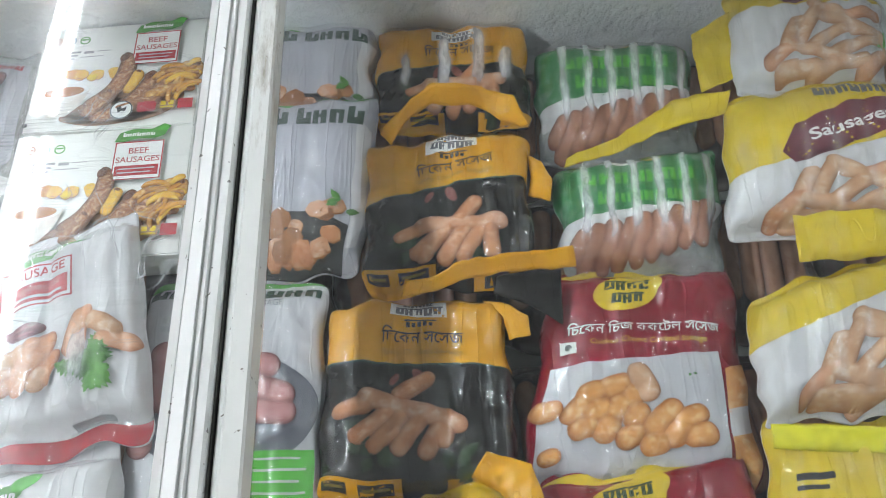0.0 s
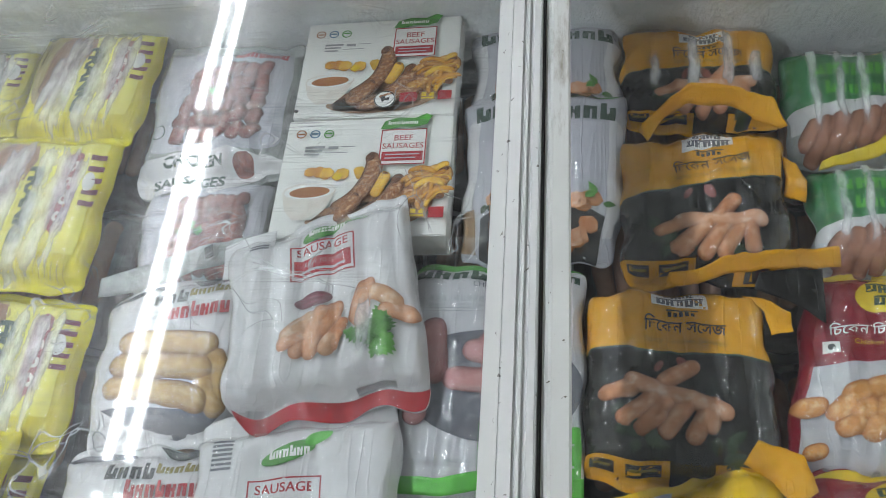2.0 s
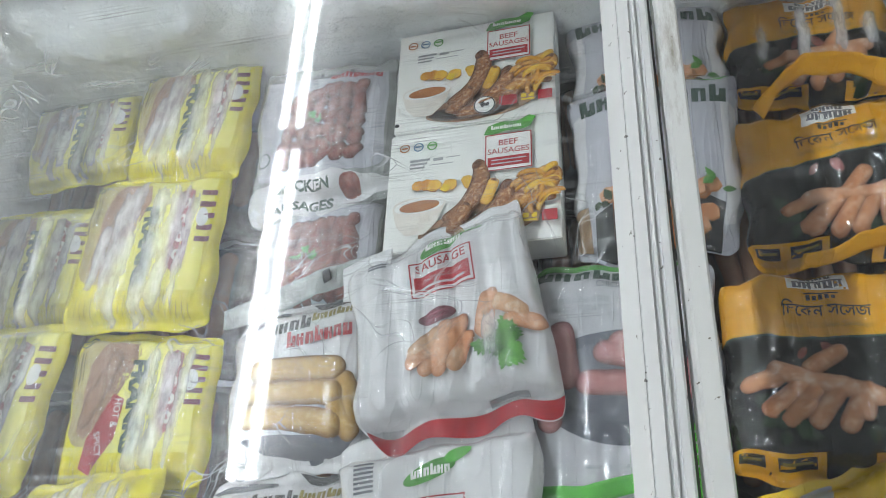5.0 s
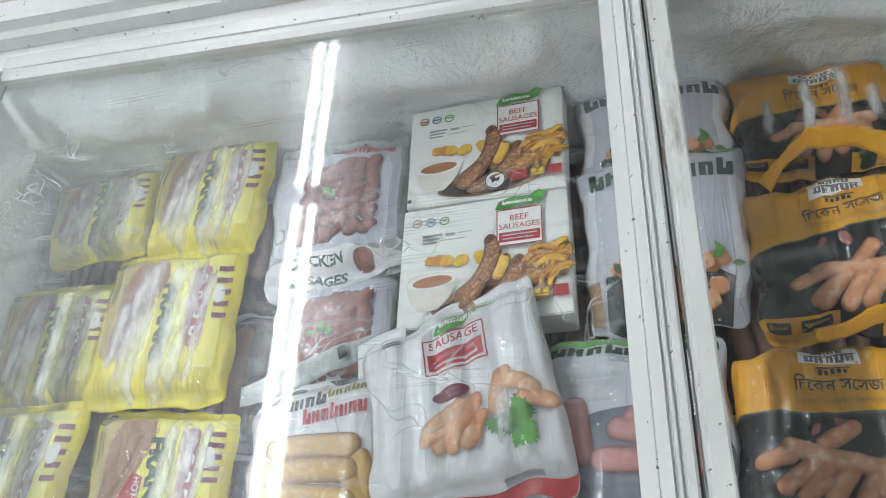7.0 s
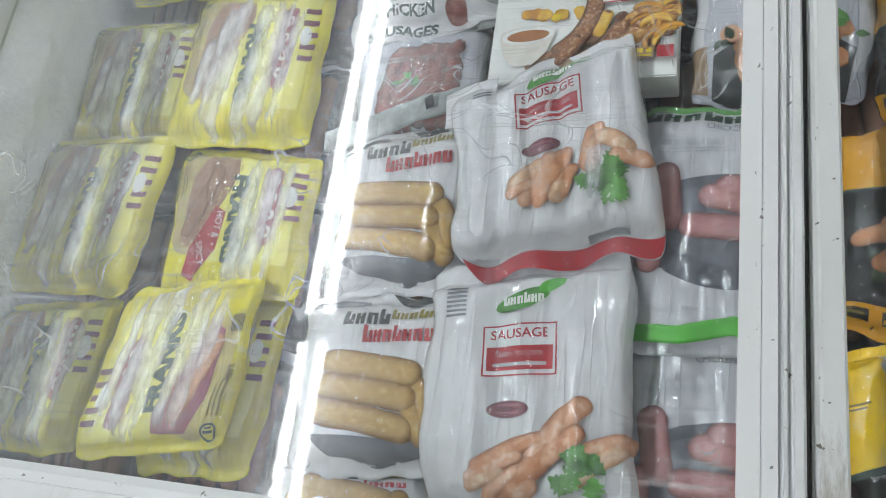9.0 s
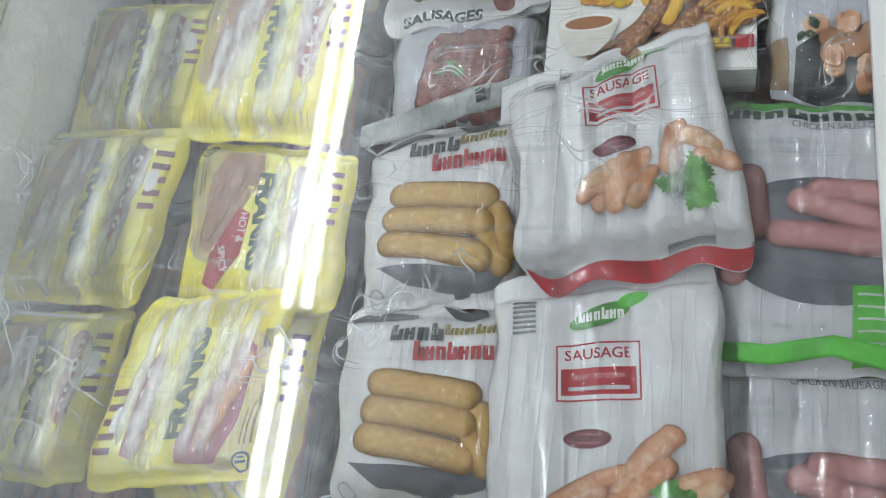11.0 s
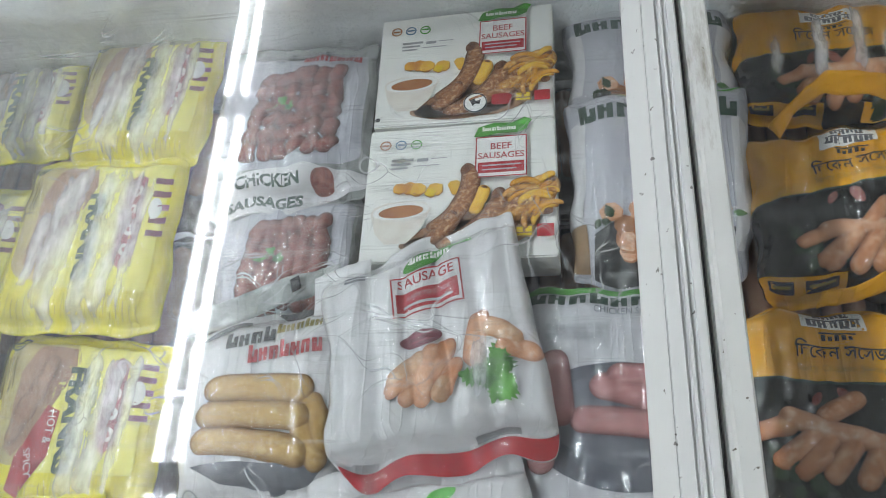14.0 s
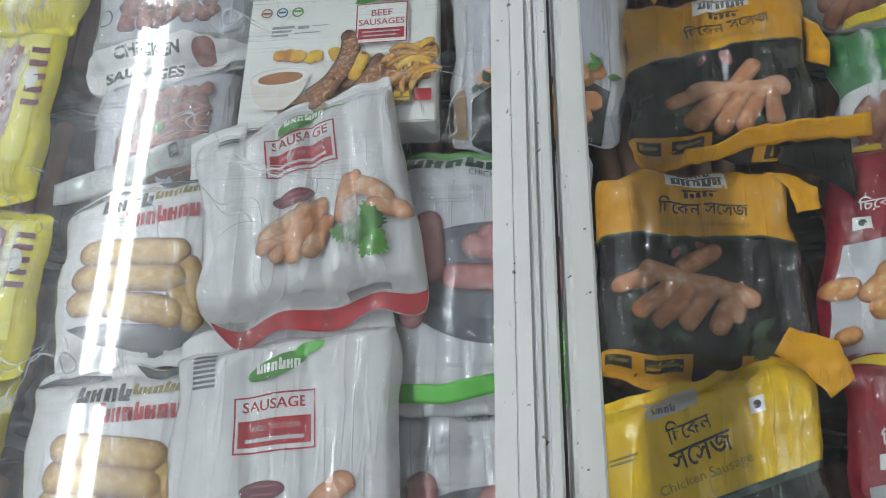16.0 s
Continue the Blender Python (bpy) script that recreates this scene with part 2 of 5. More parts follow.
# ---- the room: its walls are unseen, added white to bounce light ----
RX0, RX1, RY0, RY1 = -4.2, 4.0, -3.0, 5.6
for nm, b6 in (("wall_west", (RX0 - 0.15, RY0, 0, RX0, RY1, CEIL)), ("wall_east", (RX1, RY0, 0, RX1 + 0.15, RY1, CEIL)),
               ("wall_south", (RX0 - 0.15, RY0 - 0.15, 0, RX1 + 0.15, RY0, CEIL)), ("wall_north", (RX0 - 0.15, RY1, 0, RX1 + 0.15, RY1 + 0.15, CEIL))):
    tagged(part(nm, box_bm(*b6), WALL), "plain white shop wall, out of view", "wall", kind="structure")
tagged(part("floor", box_bm(RX0 - 0.15, RY0 - 0.15, -0.1, RX1 + 0.15, RY1 + 0.15, 0), FLOOR), "beige tiled shop floor under the freezer", "floor", kind="structure")
tagged(part("ceiling", box_bm(RX0 - 0.15, RY0 - 0.15, CEIL, RX1 + 0.15, RY1 + 0.15, CEIL + 0.1), CEILING), "plain painted shop ceiling, greyer than the walls", "ceiling", kind="structure")


def tube_light(x, y0, y1):
    ob = tagged(new("tube_light"), "white twin-tube batten fixed to the ceiling, switched on", "ceiling light", "ceiling tube lights")
    ob.location = (x, y0, CEIL)
    l = y1 - y0
    part("housing", box_bm(-0.05, 0, -0.03, 0.05, l, 0.0, 0.006), WHITE_PAINT, ob)
    for s in (-0.033, 0.033):
        part("tube", tube_bm((s, 0.03, -0.048), (s, l - 0.03, -0.048), 0.0145), TUBE_GLOW, ob)
    for y in (0.0, l - 0.025):
        part("end_cap", box_bm(-0.05, y, -0.068, 0.05, y + 0.025, -0.03, 0.004), WHITE_PAINT, ob)
    return ob


ROW_X, GAP_Y, PITCH = -1.49, 0.72, 1.34
# unseen second row, added as fill to brighten the freezer's left side
for k in range(-1, 1):
    tube_light(3.4, GAP_Y + 0.02 + k * PITCH, GAP_Y + (k + 1) * PITCH - 0.02)
for k in range(-2, 3):
    shift = (0.22 if k == 2 else 0.0, 0.22 if k >= 1 else 0.0)
    tube_light(ROW_X, GAP_Y + 0.02 + k * PITCH + shift[0], GAP_Y + (k + 1) * PITCH - 0.02 + shift[1])
bulb = tagged(new("ceiling_bulb"), "round white ceiling lamp, switched on", "ceiling light")
bulb.location = (-0.69, 2.87, CEIL)
part("base", box_bm(-0.05, -0.05, -0.02, 0.05, 0.05, 0, 0.008), WHITE_PAINT, bulb)
ball = bmesh.new()
bmesh.ops.create_uvsphere(ball, u_segments=20, v_segments=12, radius=0.05)
bmesh.ops.translate(ball, vec=(0, 0, -0.065), verts=ball.verts)
part("globe", ball, BULB_GLOW, bulb, smooth=True)

# ---- the chest freezer ----
X0, X1, Y0, Y1 = -0.905, 0.62, 0.0, 0.690          # inside of the liner
freezer = tagged(new("chest_freezer"), "white enamelled chest freezer with frosted liner and sliding glass lids", "freezer")
part("front_panel", box_bm(X0 - 0.07, Y0 - 0.075, 0.06, X1 + 0.07, Y0, 0.955, 0.004), BODY, freezer)
part("back_panel", box_bm(X0 - 0.07, Y1, 0.06, X1 + 0.07, Y1 + 0.07, 0.955, 0.004), BODY, freezer)
part("side_panel", box_bm(X0 - 0.07, Y0, 0.06, X0, Y1, 0.955, 0.004), BODY, freezer)
part("side_panel", box_bm(X1, Y0, 0.06, X1 + 0.07, Y1, 0.955, 0.004), BODY, freezer)
part("liner_floor", box_bm(X0, Y0, 0.06, X1, Y1, 0.16), LINER, freezer)
for px in (X0, X1 - 0.02):
    for py in (Y0, Y1 - 0.08):
        part("foot", box_bm(px - 0.02, py, 0.0, px + 0.04, py + 0.06, 0.06, 0.004), RUBBER, freezer)

part("raised_floor", box_bm(X0, Y0, 0.16, X1, Y1, 0.70), LINER, freezer)


def rime_sheet(axis, a0, a1, base, z0, z1, depth, seed):
    """A lumpy crust of rime on a wall; axis 'x' runs along x and grows towards the camera's side."""
    bm = bmesh.new()
    na, nz = int(abs(a1 - a0) / 0.009), 26
    grid = []
    for i in range(na + 1):
        a = a0 + (a1 - a0) * i / na
        col = []
        for j in range(nz + 1):
            f = j / nz
            z = z0 + (z1 - z0 + 0.018 * noise.noise((a * 9, seed, 1.0))) * f
            rise = min(1.0, max(0.0, (f - 0.45) / 0.30))
            d = depth * (0.27 + 0.73 * rise * rise * (3 - 2 * rise)) * (1.0 - max(0.0, (f - 0.75) / 0.25) ** 1.4) * (0.8 + 0.6 * noise.noise((a * 7, z * 9, seed)))
            d += rise * 0.012 * noise.noise((a * 22, z * 26, seed)) + (0.3 + 0.7 * rise) * 0.008 * noise.noise((a * 35, z * 40, seed)) + 0.003 * noise.noise((a * 90, z * 90, seed))
            if j == nz:
                d *= 0.35
            col.append(bm.verts.new((a, base - d, z) if axis == "x" else (base + d, a, z)))
        grid.append(col)
    for i in range(na):
        for j in range(nz):
            bm.faces.new((grid[i][j], grid[i + 1][j], grid[i + 1][j + 1], grid[i][j + 1]))
    for i in range(na):   # closes the crust against the wall at its top
        back = [(grid[k][nz].co.x, base, grid[k][nz].co.z + 0.004) if axis == "x" else (base, grid[k][nz].co.y, grid[k][nz].co.z + 0.004) for k in (i, i + 1)]
        v = [bm.verts.new(c) for c in back]
        bm.faces.new((grid[i][nz], grid[i + 1][nz], v[1], v[0]))
    bmesh.ops.recalc_face_normals(bm, faces=bm.faces)
    return bm


part("back_rime", rime_sheet("x", X0, X1, Y1 - 0.002, 0.72, 0.966, 0.048, 3.0), RIME, freezer, "thick lumpy white rime", True)
part("side_rime", rime_sheet("y", Y0, Y1, X0 + 0.002, 0.72, 0.958, 0.044, 8.0), RIME, freezer, "thick lumpy white rime", True)
part("front_rime", rime_sheet("x", X0, X1, Y0 + 0.0, 0.78, 0.955, -0.012, 5.0), RIME, freezer, "thin white rime", True)

# rim rails, each a stepped extrusion
RAIL = [(-0.045, 0), (0.0, 0), (0.0, 0.016), (-0.010, 0.018), (-0.012, 0.030), (-0.040, 0.032), (-0.045, 0.028)]
part("back_rail", profile_bm(RAIL, (X0 - 0.06, 0.722, 0.990), (X1 + 0.06, 0.640, 0.990)), WHITE_PAINT, freezer)
part("front_rail", profile_bm([(-a, h) for a, h in RAIL], (X0 - 0.06, -0.028, 0.960), (X1 + 0.06, -0.058, 0.960)), WHITE_PAINT, freezer)
part("rim_filler", profile_bm([(-0.05, 0), (0.03, 0), (0.03, 0.034), (-0.05, 0.034)], (X0 - 0.06, 0.722, 0.955), (X1 + 0.06, 0.640, 0.955)), BODY, freezer)
part("side_rail", profile_bm([(-0.06, 0), (0.0, 0), (0.0, 0.03), (-0.06, 0.03)], (-0.868, -0.03, 0.958), (-0.868, 0.70, 0.958)), BODY, freezer)


def lid(name, label, xl, xr, z, left_stile, right_stile, glass):
    """A sliding lid: two rails, two stiles and a pane; its back edge runs slightly askew."""
    ob = tagged(new(name), label, "freezer lid", "sliding freezer lids")
    back = lambda x: 0.6165 - 0.058 * x
    front = lambda x: -0.004 - 0.029 * x
    sect = [(0.0, 0), (0.0, 0.016), (-0.006, 0.0205), (-0.013, 0.0205), (-0.0135, 0.0235), (-0.030, 0.025), (-0.030, 0)]
    part("back_frame", profile_bm([(a, h * 0.62) for a, h in sect], (xl, back(xl) + 0.008, z - 0.004), (xr, back(xr) + 0.008, z - 0.004)), WHITE_PAINT, ob)
    part("front_frame", profile_bm([(-a, h) for a, h in sect], (xl, front(xl), z - 0.004), (xr, front(xr), z - 0.004)), WHITE_PAINT, ob)
    for k, (pts, mat) in enumerate((left_stile, right_stile)):
        x = (xl, xr)[k]
        part("stile", profile_bm(pts, (x, front(x) - 0.005, z - 0.004), (x, back(x) + 0.012, z - 0.004)), mat, ob)
    bm = bmesh.new()
    ring = [(xl + 0.001, front(xl)), (xr - 0.001, front(xr)), (xr - 0.001, back(xr) + 0.008), (xl + 0.001, back(xl) + 0.008)]
    lo, hi = [[bm.verts.new((x, y, h)) for x, y in ring] for h in (z - 0.004, z)]
    bm.faces.new(lo[::-1]), bm.faces.new(hi)
    for i in range(4):
        bm.faces.new((lo[i], lo[(i + 1) % 4], hi[(i + 1) % 4], hi[i]))
    pane = part("glass_pane", bm, glass, ob, "scratched clear glass")
    pane.visible_shadow = False
    return ob


MEET = [(0.0, 0), (0.0, 0.0048), (0.0008, 0.006), (0.0112, 0.0215), (0.0125, 0.0230), (0.0130, 0.0222), (0.0135, 0.0230), (0.0215, 0.0240), (0.022, 0.0215), (0.0235, 0.0215), (0.0245, 0.0250),
        (0.0262, 0.0250), (0.027, 0.0220), (0.0295, 0.0220), (0.0300, 0.0245), (0.0345, 0.0245), (0.0360, 0.021), (0.0360, 0)]
EDGE = [(-0.025, 0), (0.0, 0), (0.0, 0.018), (-0.003, 0.022), (-0.025, 0.022)]
MEET2 = [(-0.0185, 0), (0.0, 0), (0.0, 0.0200), (-0.0015, 0.022), (-0.0125, 0.0225), (-0.0145, 0.0205), (-0.0165, 0.0205), (-0.0172, 0.017), (-0.0185, 0.017)]
lid("glass_lid", "white framed sliding glass lid, scratched and wiped", -0.829, -0.1935, 0.980, (EDGE, WHITE_PAINT), (MEET, WHITE_PAINT), GLASS_WORN)
lid("glass_lid", "white framed sliding glass lid with a scuffed stile", -0.1362, 0.58, 0.978, ([(a, h) for a, h in MEET2], WORN_PAINT), ([(-a, h) for a, h in EDGE], WHITE_PAINT), GLASS_CLEAN)
part("seal_brush", box_bm(-0.1571, 0.004, 0.966, -0.1557, 0.624, 0.993), RUBBER, freezer, "dark rubber draught seal")


# ---- packs: film bags and boxes laid in rows ----
PACKS = []


class Pack:
    """A bag between four corners in plan (top-left, top-right, bottom-right, bottom-left as its print reads), base at z."""

    def __init__(self, name, label, category, corners, zb, zt, thick, film_mat, group="", ribs=0, rib=0.003, seal=0.1, wob=0.004, crease=0.0015,
                 square=4.0, bag="bag", soft=0.55):
        self.c = [Vector(c) for c in corners]
        self.mid = sum(self.c, Vector((0, 0))) / 4
        self.zb, self.zt, self.thick, self.ribs, self.rib, self.seal = zb, zt, thick, ribs, rib, seal
        self.wob, self.crease, self.square, self.soft = wob, crease, square, soft
        self.seed = (self.mid.x * 13.7 + self.mid.y * 7.3) * 10
        self.w = ((self.c[1] - self.c[0]).length + (self.c[2] - self.c[3]).length) / 2
        self.h = ((self.c[0] - self.c[3]).length + (self.c[1] - self.c[2]).length) / 2
        self.raised, self.rimed, self.pitch = False, [], 0.016
        PACKS.append(self)
        self.level, self.round = 0.0008, (0.0 if bag == "carton" else 0.045)
        self.root = tagged(new(name), label, category, group)
        self.root.location = (self.mid.x, self.mid.y, (zb + zt) / 2)
        self.body(bag, film_mat)

    def profile(self, s, t):
        f = min(max((t - self.seal * 0.8) / max(1e-6, 1 - 1.6 * self.seal), 0.0), 1.0)
        a = max(0.0, 1 - abs(2 * s - 1) ** self.square) ** self.soft
        b = max(0.0, 1 - abs(2 * f - 1) ** (self.square + 1)) ** self.soft
        return a * b

    def at(self, s, t, lift=0.0):
        tl, tr, br, bl = self.c
        a, b = 2 * s - 1, 2 * t - 1
        s, t = 0.5 + 0.5 * a * (1 - self.round * abs(b) ** 14), 0.5 + 0.5 * b * (1 - self.round * abs(a) ** 14)
        p = (tl * (1 - s) + tr * s) * t + (bl * (1 - s) + br * s) * (1 - t)
        e = abs(2 * s - 1) ** 3, abs(2 * t - 1) ** 3
        q = self.seed
        p = p + Vector((self.wob * e[0] * noise.noise((q, t * 4.5, s * 2)) * 1.5, self.wob * e[1] * noise.noise((s * 5, q, t * 2)) * 1.5))
        pr = self.profile(s, t)
        z = self.zb * (1 - t) + self.zt * t + self.thick * pr
        if self.ribs:
            z += self.rib * pr * (abs(math.cos(math.pi * self.ribs * s + 0.35 * noise.noise((q, t * 3, 1)))) ** 0.7 - 0.6)
        u, v = s * self.w, t * self.h
        z += self.crease * (noise.noise((u * 40 + q, v * 14, q)) + 0.7 * noise.noise((u * 90, v * 50 + q, q)))
        fold = 1 - abs(noise.noise((u * 22 + q, v * 11 + q, q + 3.0)))
        fold2 = 1 - abs(noise.noise((u * 12, v * 26 + q, q + 9.0)))
        fold3 = 1 - abs(noise.noise((u * 55 + q, v * 38 - q, q + 5.0)))
        z += self.crease * (1.1 * fold ** 6 + 0.8 * fold2 ** 7 + 0.5 * fold3 ** 5)
        edge = 1 - pr
        z += edge * self.wob * 1.1 * noise.noise((u * 28 + q, v * 12, 4.0))
        return Vector((p.x - self.mid.x, p.y - self.mid.y, z + lift - (self.zb + self.zt) / 2))

    def mesh_size(self):
        return max(8, int(self.w / 0.003)), max(8, int(self.h / 0.003))

    def body(self, bag, mat):
        bm = bmesh.new()
        nu, nv = self.mesh_size()
        top = [[bm.verts.new(self.at(i / nu, j / nv)) for j in range(nv + 1)] for i in range(nu + 1)]
        low = {}
        for i in range(nu + 1):
            for j in range(nv + 1):
                if i in (0, nu) or j in (0, nv):
                    c = top[i][j].co
                    low[i, j] = bm.verts.new((c.x, c.y, c.z - 0.0012))
        for i in range(nu):
            for j in range(nv):
                bm.faces.new((top[i][j], top[i + 1][j], top[i + 1][j + 1], top[i][j + 1]))
        rim = [(i, 0) for i in range(nu)] + [(nu, j) for j in range(nv)] + [(i, nv) for i in range(nu, 0, -1)] + [(0, j) for j in range(nv, 0, -1)]
        n = len(rim)
        under = bm.verts.new((0, 0, -self.thick * 0.25 - 0.004))
        for k in range(n):
            a, b = rim[k], rim[(k + 1) % n]
            bm.faces.new((top[b[0]][b[1]], top[a[0]][a[1]], low[a], low[b]))
            bm.faces.new((low[b], low[a], under))
        self.film = part(bag, bm, mat, self.root, smooth=True)

    # printed and packed things on the surface -----------------------------------------
    def cut(self, bm):
        """Cuts a flat shape drawn in metres (u, v) along the bag's own grid and lays it on the bag."""
        us, vs = [v.co.x for v in bm.verts], [v.co.y for v in bm.verts]
        nu, nv = self.mesh_size()
        for axis, lo, hi, step in ((0, min(us), max(us), self.w / nu), (1, min(vs), max(vs), self.h / nv)):
            k = math.floor(lo / step) + 1
            while k * step < hi:
                co, no = ((k * step, 0, 0), (1, 0, 0)) if axis == 0 else ((0, k * step, 0), (0, 1, 0))
                bmesh.ops.bisect_plane(bm, geom=bm.verts[:] + bm.edges[:] + bm.faces[:], plane_co=co, plane_no=no)
                k += 1
        return self.drape(bm)

    def drape(self, bm):
        self.level += 0.00006
        for v in bm.verts:
            v.co = self.at(v.co.x / self.w, v.co.y / self.h, self.level + v.co.z + (0.0007 if self.raised else 0.0))
        return bm

    def polys(self, name, many, mat, parent=None, label=""):
        bm = bmesh.new()
        for pts in many:
            bm.faces.new([bm.verts.new((s * self.w, t * self.h, 0)) for s, t in pts])
        bmesh.ops.triangulate(bm, faces=bm.faces[:], quad_method="BEAUTY", ngon_method="EAR_CLIP")
        for f in bm.faces:
            f.normal_update()
            if f.normal.z < 0:
                f.normal_flip()
        return part(name, self.cut(bm), mat, parent or self.root, label, smooth=True)

    def rects(self, name, many, mat, label=""):
        return self.polys(name, [[(a, b), (c, b), (c, d), (a, d)] for a, b, c, d in many], mat, None, label)

    def rect(self, name, a, b, c, d, mat, label="", r=0.0):
        if not r:
            return self.rects(name, [(a, b, c, d)], mat, label)
        rs, rt = r / self.w, r / self.h
        pts = []
        for cx, cy, g in ((c - rs, d - rt, 0), (a + rs, d - rt, 90), (a + rs, b + rt, 180), (c - rs, b + rt, 270)):
            for k in range(5):
                w = radians(g + k * 22.5)
                pts.append((cx + rs * math.cos(w), cy + rt * math.sin(w)))
        return self.polys(name, [pts], mat, None, label)

    def ovals(self, name, many, mat, label="", n=22):
        """Each: centre s, t, half width and half height in metres, angle."""
        shapes = []
        for s, t, ru, rv, g in many:
            ca, sa = math.cos(radians(g)), math.sin(radians(g))
            shapes.append([(s + (ru * math.cos(w) * ca - rv * math.sin(w) * sa) / self.w, t + (ru * math.cos(w) * sa + rv * math.sin(w) * ca) / self.h)
                           for w in (2 * math.pi * k / n for k in range(n))])
        return self.polys(name, shapes, mat, None, label)

    def ring(self, name, s, t, r, width, mat, n=26):
        bm = bmesh.new()
        rows = [[bm.verts.new((s * self.w + q * math.cos(2 * math.pi * k / n), t * self.h + q * math.sin(2 * math.pi * k / n), 0)) for k in range(n)] for q in (r - width, r)]
        for k in range(n):
            bm.faces.new((rows[0][k], rows[1][k], rows[1][(k + 1) % n], rows[0][(k + 1) % n]))
        return part(name, self.drape(bm), mat, self.root, smooth=True)

    def border(self, name, a, b, c, d, width, mat):
        ws, wt = width / self.w, width / self.h
        return self.rects(name, [(a, b, c, b + wt), (a, d - wt, c, d), (a, b + wt, a + ws, d - wt), (c - ws, b + wt, c, d - wt)], mat)

    def blob(self, name, s, t, length, width, angle, mat, bend=0.0, dome=0.003, label="", rough=0.06):
        """A sausage-shaped swelling: a domed capsule, bent by `bend`, lying on the print."""
        bm = bmesh.new()
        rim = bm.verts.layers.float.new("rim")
        na, nc = 24, 10
        ca, sa = math.cos(radians(angle)), math.sin(radians(angle))
        rows = []
        r, q = width / 2, self.seed + s * 31 + t * 17
        for i in range(na + 1):
            x = -length / 2 + length * (0.5 - 0.5 * math.cos(math.pi * i / na))
            over = max(0.0, abs(x) - (length / 2 - r)) / r
            half = r * math.sqrt(max(0.0, 1 - over * over)) * (1 + rough * noise.noise((x * 90, q, 0)))
            row = []
            for j in range(nc + 1):
                y = (2 * j / nc - 1) * half
                yy = y + bend * (1 - (2 * x / length) ** 2) * length
                high = 0.6 * dome * math.sqrt(max(0.0, 1 - (y / r) ** 2 * 0.98 - over * over * 0.98)) if r else 0
                v = bm.verts.new((s * self.w + x * ca - yy * sa, t * self.h + x * sa + yy * ca, high))
                # carries the shading that the ink paints on the sides
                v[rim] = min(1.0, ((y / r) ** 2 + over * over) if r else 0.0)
                row.append(v)
            rows.append(row)
        for i in range(na):
            for j in range(nc):
                bm.faces.new((rows[i][j], rows[i + 1][j], rows[i + 1][j + 1], rows[i][j + 1]))
        bmesh.ops.remove_doubles(bm, verts=bm.verts, dist=1e-6)
        self.raised = True
        laid = self.drape(bm)
        self.raised = False
        return part(name, laid, mat, self.root, label, smooth=True)

    def chunks(self, name, n, s0, t0, s1, t1, size, mats, seed, sides=7):
        """Irregular diced pieces, two or three tones, each its own part."""
        rnd = random.Random(seed)
        for k in range(n):
            s, t, g = rnd.uniform(s0, s1), rnd.uniform(t0, t1), rnd.uniform(0, 6.28)
            r = size * rnd.uniform(0.7, 1.1)
            pts = []
            for i in range(sides):
                w, q = g + 2 * math.pi * i / sides + rnd.uniform(-0.12, 0.12), r * rnd.uniform(0.9, 1.1)
                pts.append((s + q * math.cos(w) / self.w, t + q * 0.85 * math.sin(w) / self.h))
            # a dark copy set lower paints each piece's shaded side
            self.polys(name + "_side", [[(a + 0.06 * size / self.w, b - 0.14 * size / self.h) for a, b in pts]], I_SAUCE)
            self.polys(name, [pts], mats[k % len(mats)])

    def leaves(self, name, s, t, size, mat, n=7, seed=1, label="green herb leaves", broad=1.0):
        """A sprig of toothed leaves round a point."""
        rnd = random.Random(seed)
        bm = bmesh.new()
        for k in range(n):
            g = 2 * math.pi * k / n + rnd.uniform(-0.4, 0.4)
            l, wd = size * rnd.uniform(0.5, 0.85), size * broad * rnd.uniform(0.20, 0.30)
            ox, oy = rnd.uniform(-1, 1) * size * 0.5, rnd.uniform(-1, 1) * size * 0.5
            m = 10
            mids, lefts, rights = [], [], []
            for i in range(m + 1):
                f = i / m
                half = wd * math.sin(math.pi * f ** 0.8) * (0.65 + 0.5 * (i % 2))
                for lst, off, hh in ((mids, 0, 0.0012), (lefts, half, 0.0003), (rights, -half, 0.0003)):
                    x, y = f * l, off
                    lst.append(bm.verts.new((s * self.w + ox + x * math.cos(g) - y * math.sin(g), t * self.h + oy + x * math.sin(g) + y * math.cos(g), hh + 0.0005 + 0.00012 * k)))
            for i in range(m):
                bm.faces.new((mids[i], mids[i + 1], lefts[i + 1], lefts[i]))
                bm.faces.new((rights[i], rights[i + 1], mids[i + 1], mids[i]))
        return part(name, self.drape(bm), mat, self.root, label, smooth=True)

    def text(self, name, words, s, t, height, mat, angle=0.0, width=None, arch=0.0, bold=0.0):
        """Lettering of that capital height, centred, squeezed to width metres where given."""
        bm = glyphs(words, bold).copy()
        us = [v.co.x for v in bm.verts]
        cx, wide = (min(us) + max(us)) / 2, max(us) - min(us)
        ks = height / 0.7
        kx = width / wide if width else ks
        ca, sa = math.cos(radians(angle)), math.sin(radians(angle))
        for v in bm.verts:
            x, y = (v.co.x - cx) * kx, (v.co.y - 0.35) * ks
            y -= arch * (2 * x / (wide * kx)) ** 2
            v.co = (s * self.w + x * ca - y * sa, t * self.h + x * sa + y * ca, 0)
        return part(name, self.cut(bm), mat, self.root)

    def glyph_row(self, name, s0, s1, t0, t1, n, mat, bar=False, tall=(0, 3), lean=0.0):
        """A row of plain slotted blocks in place of an unspelled name; bar hangs them from a line, tall ones stand higher."""
        bm = bmesh.new()
        step, hgt = (s1 - s0) * self.w / n, (t1 - t0) * self.h
        left, foot = s0 * self.w, t0 * self.h

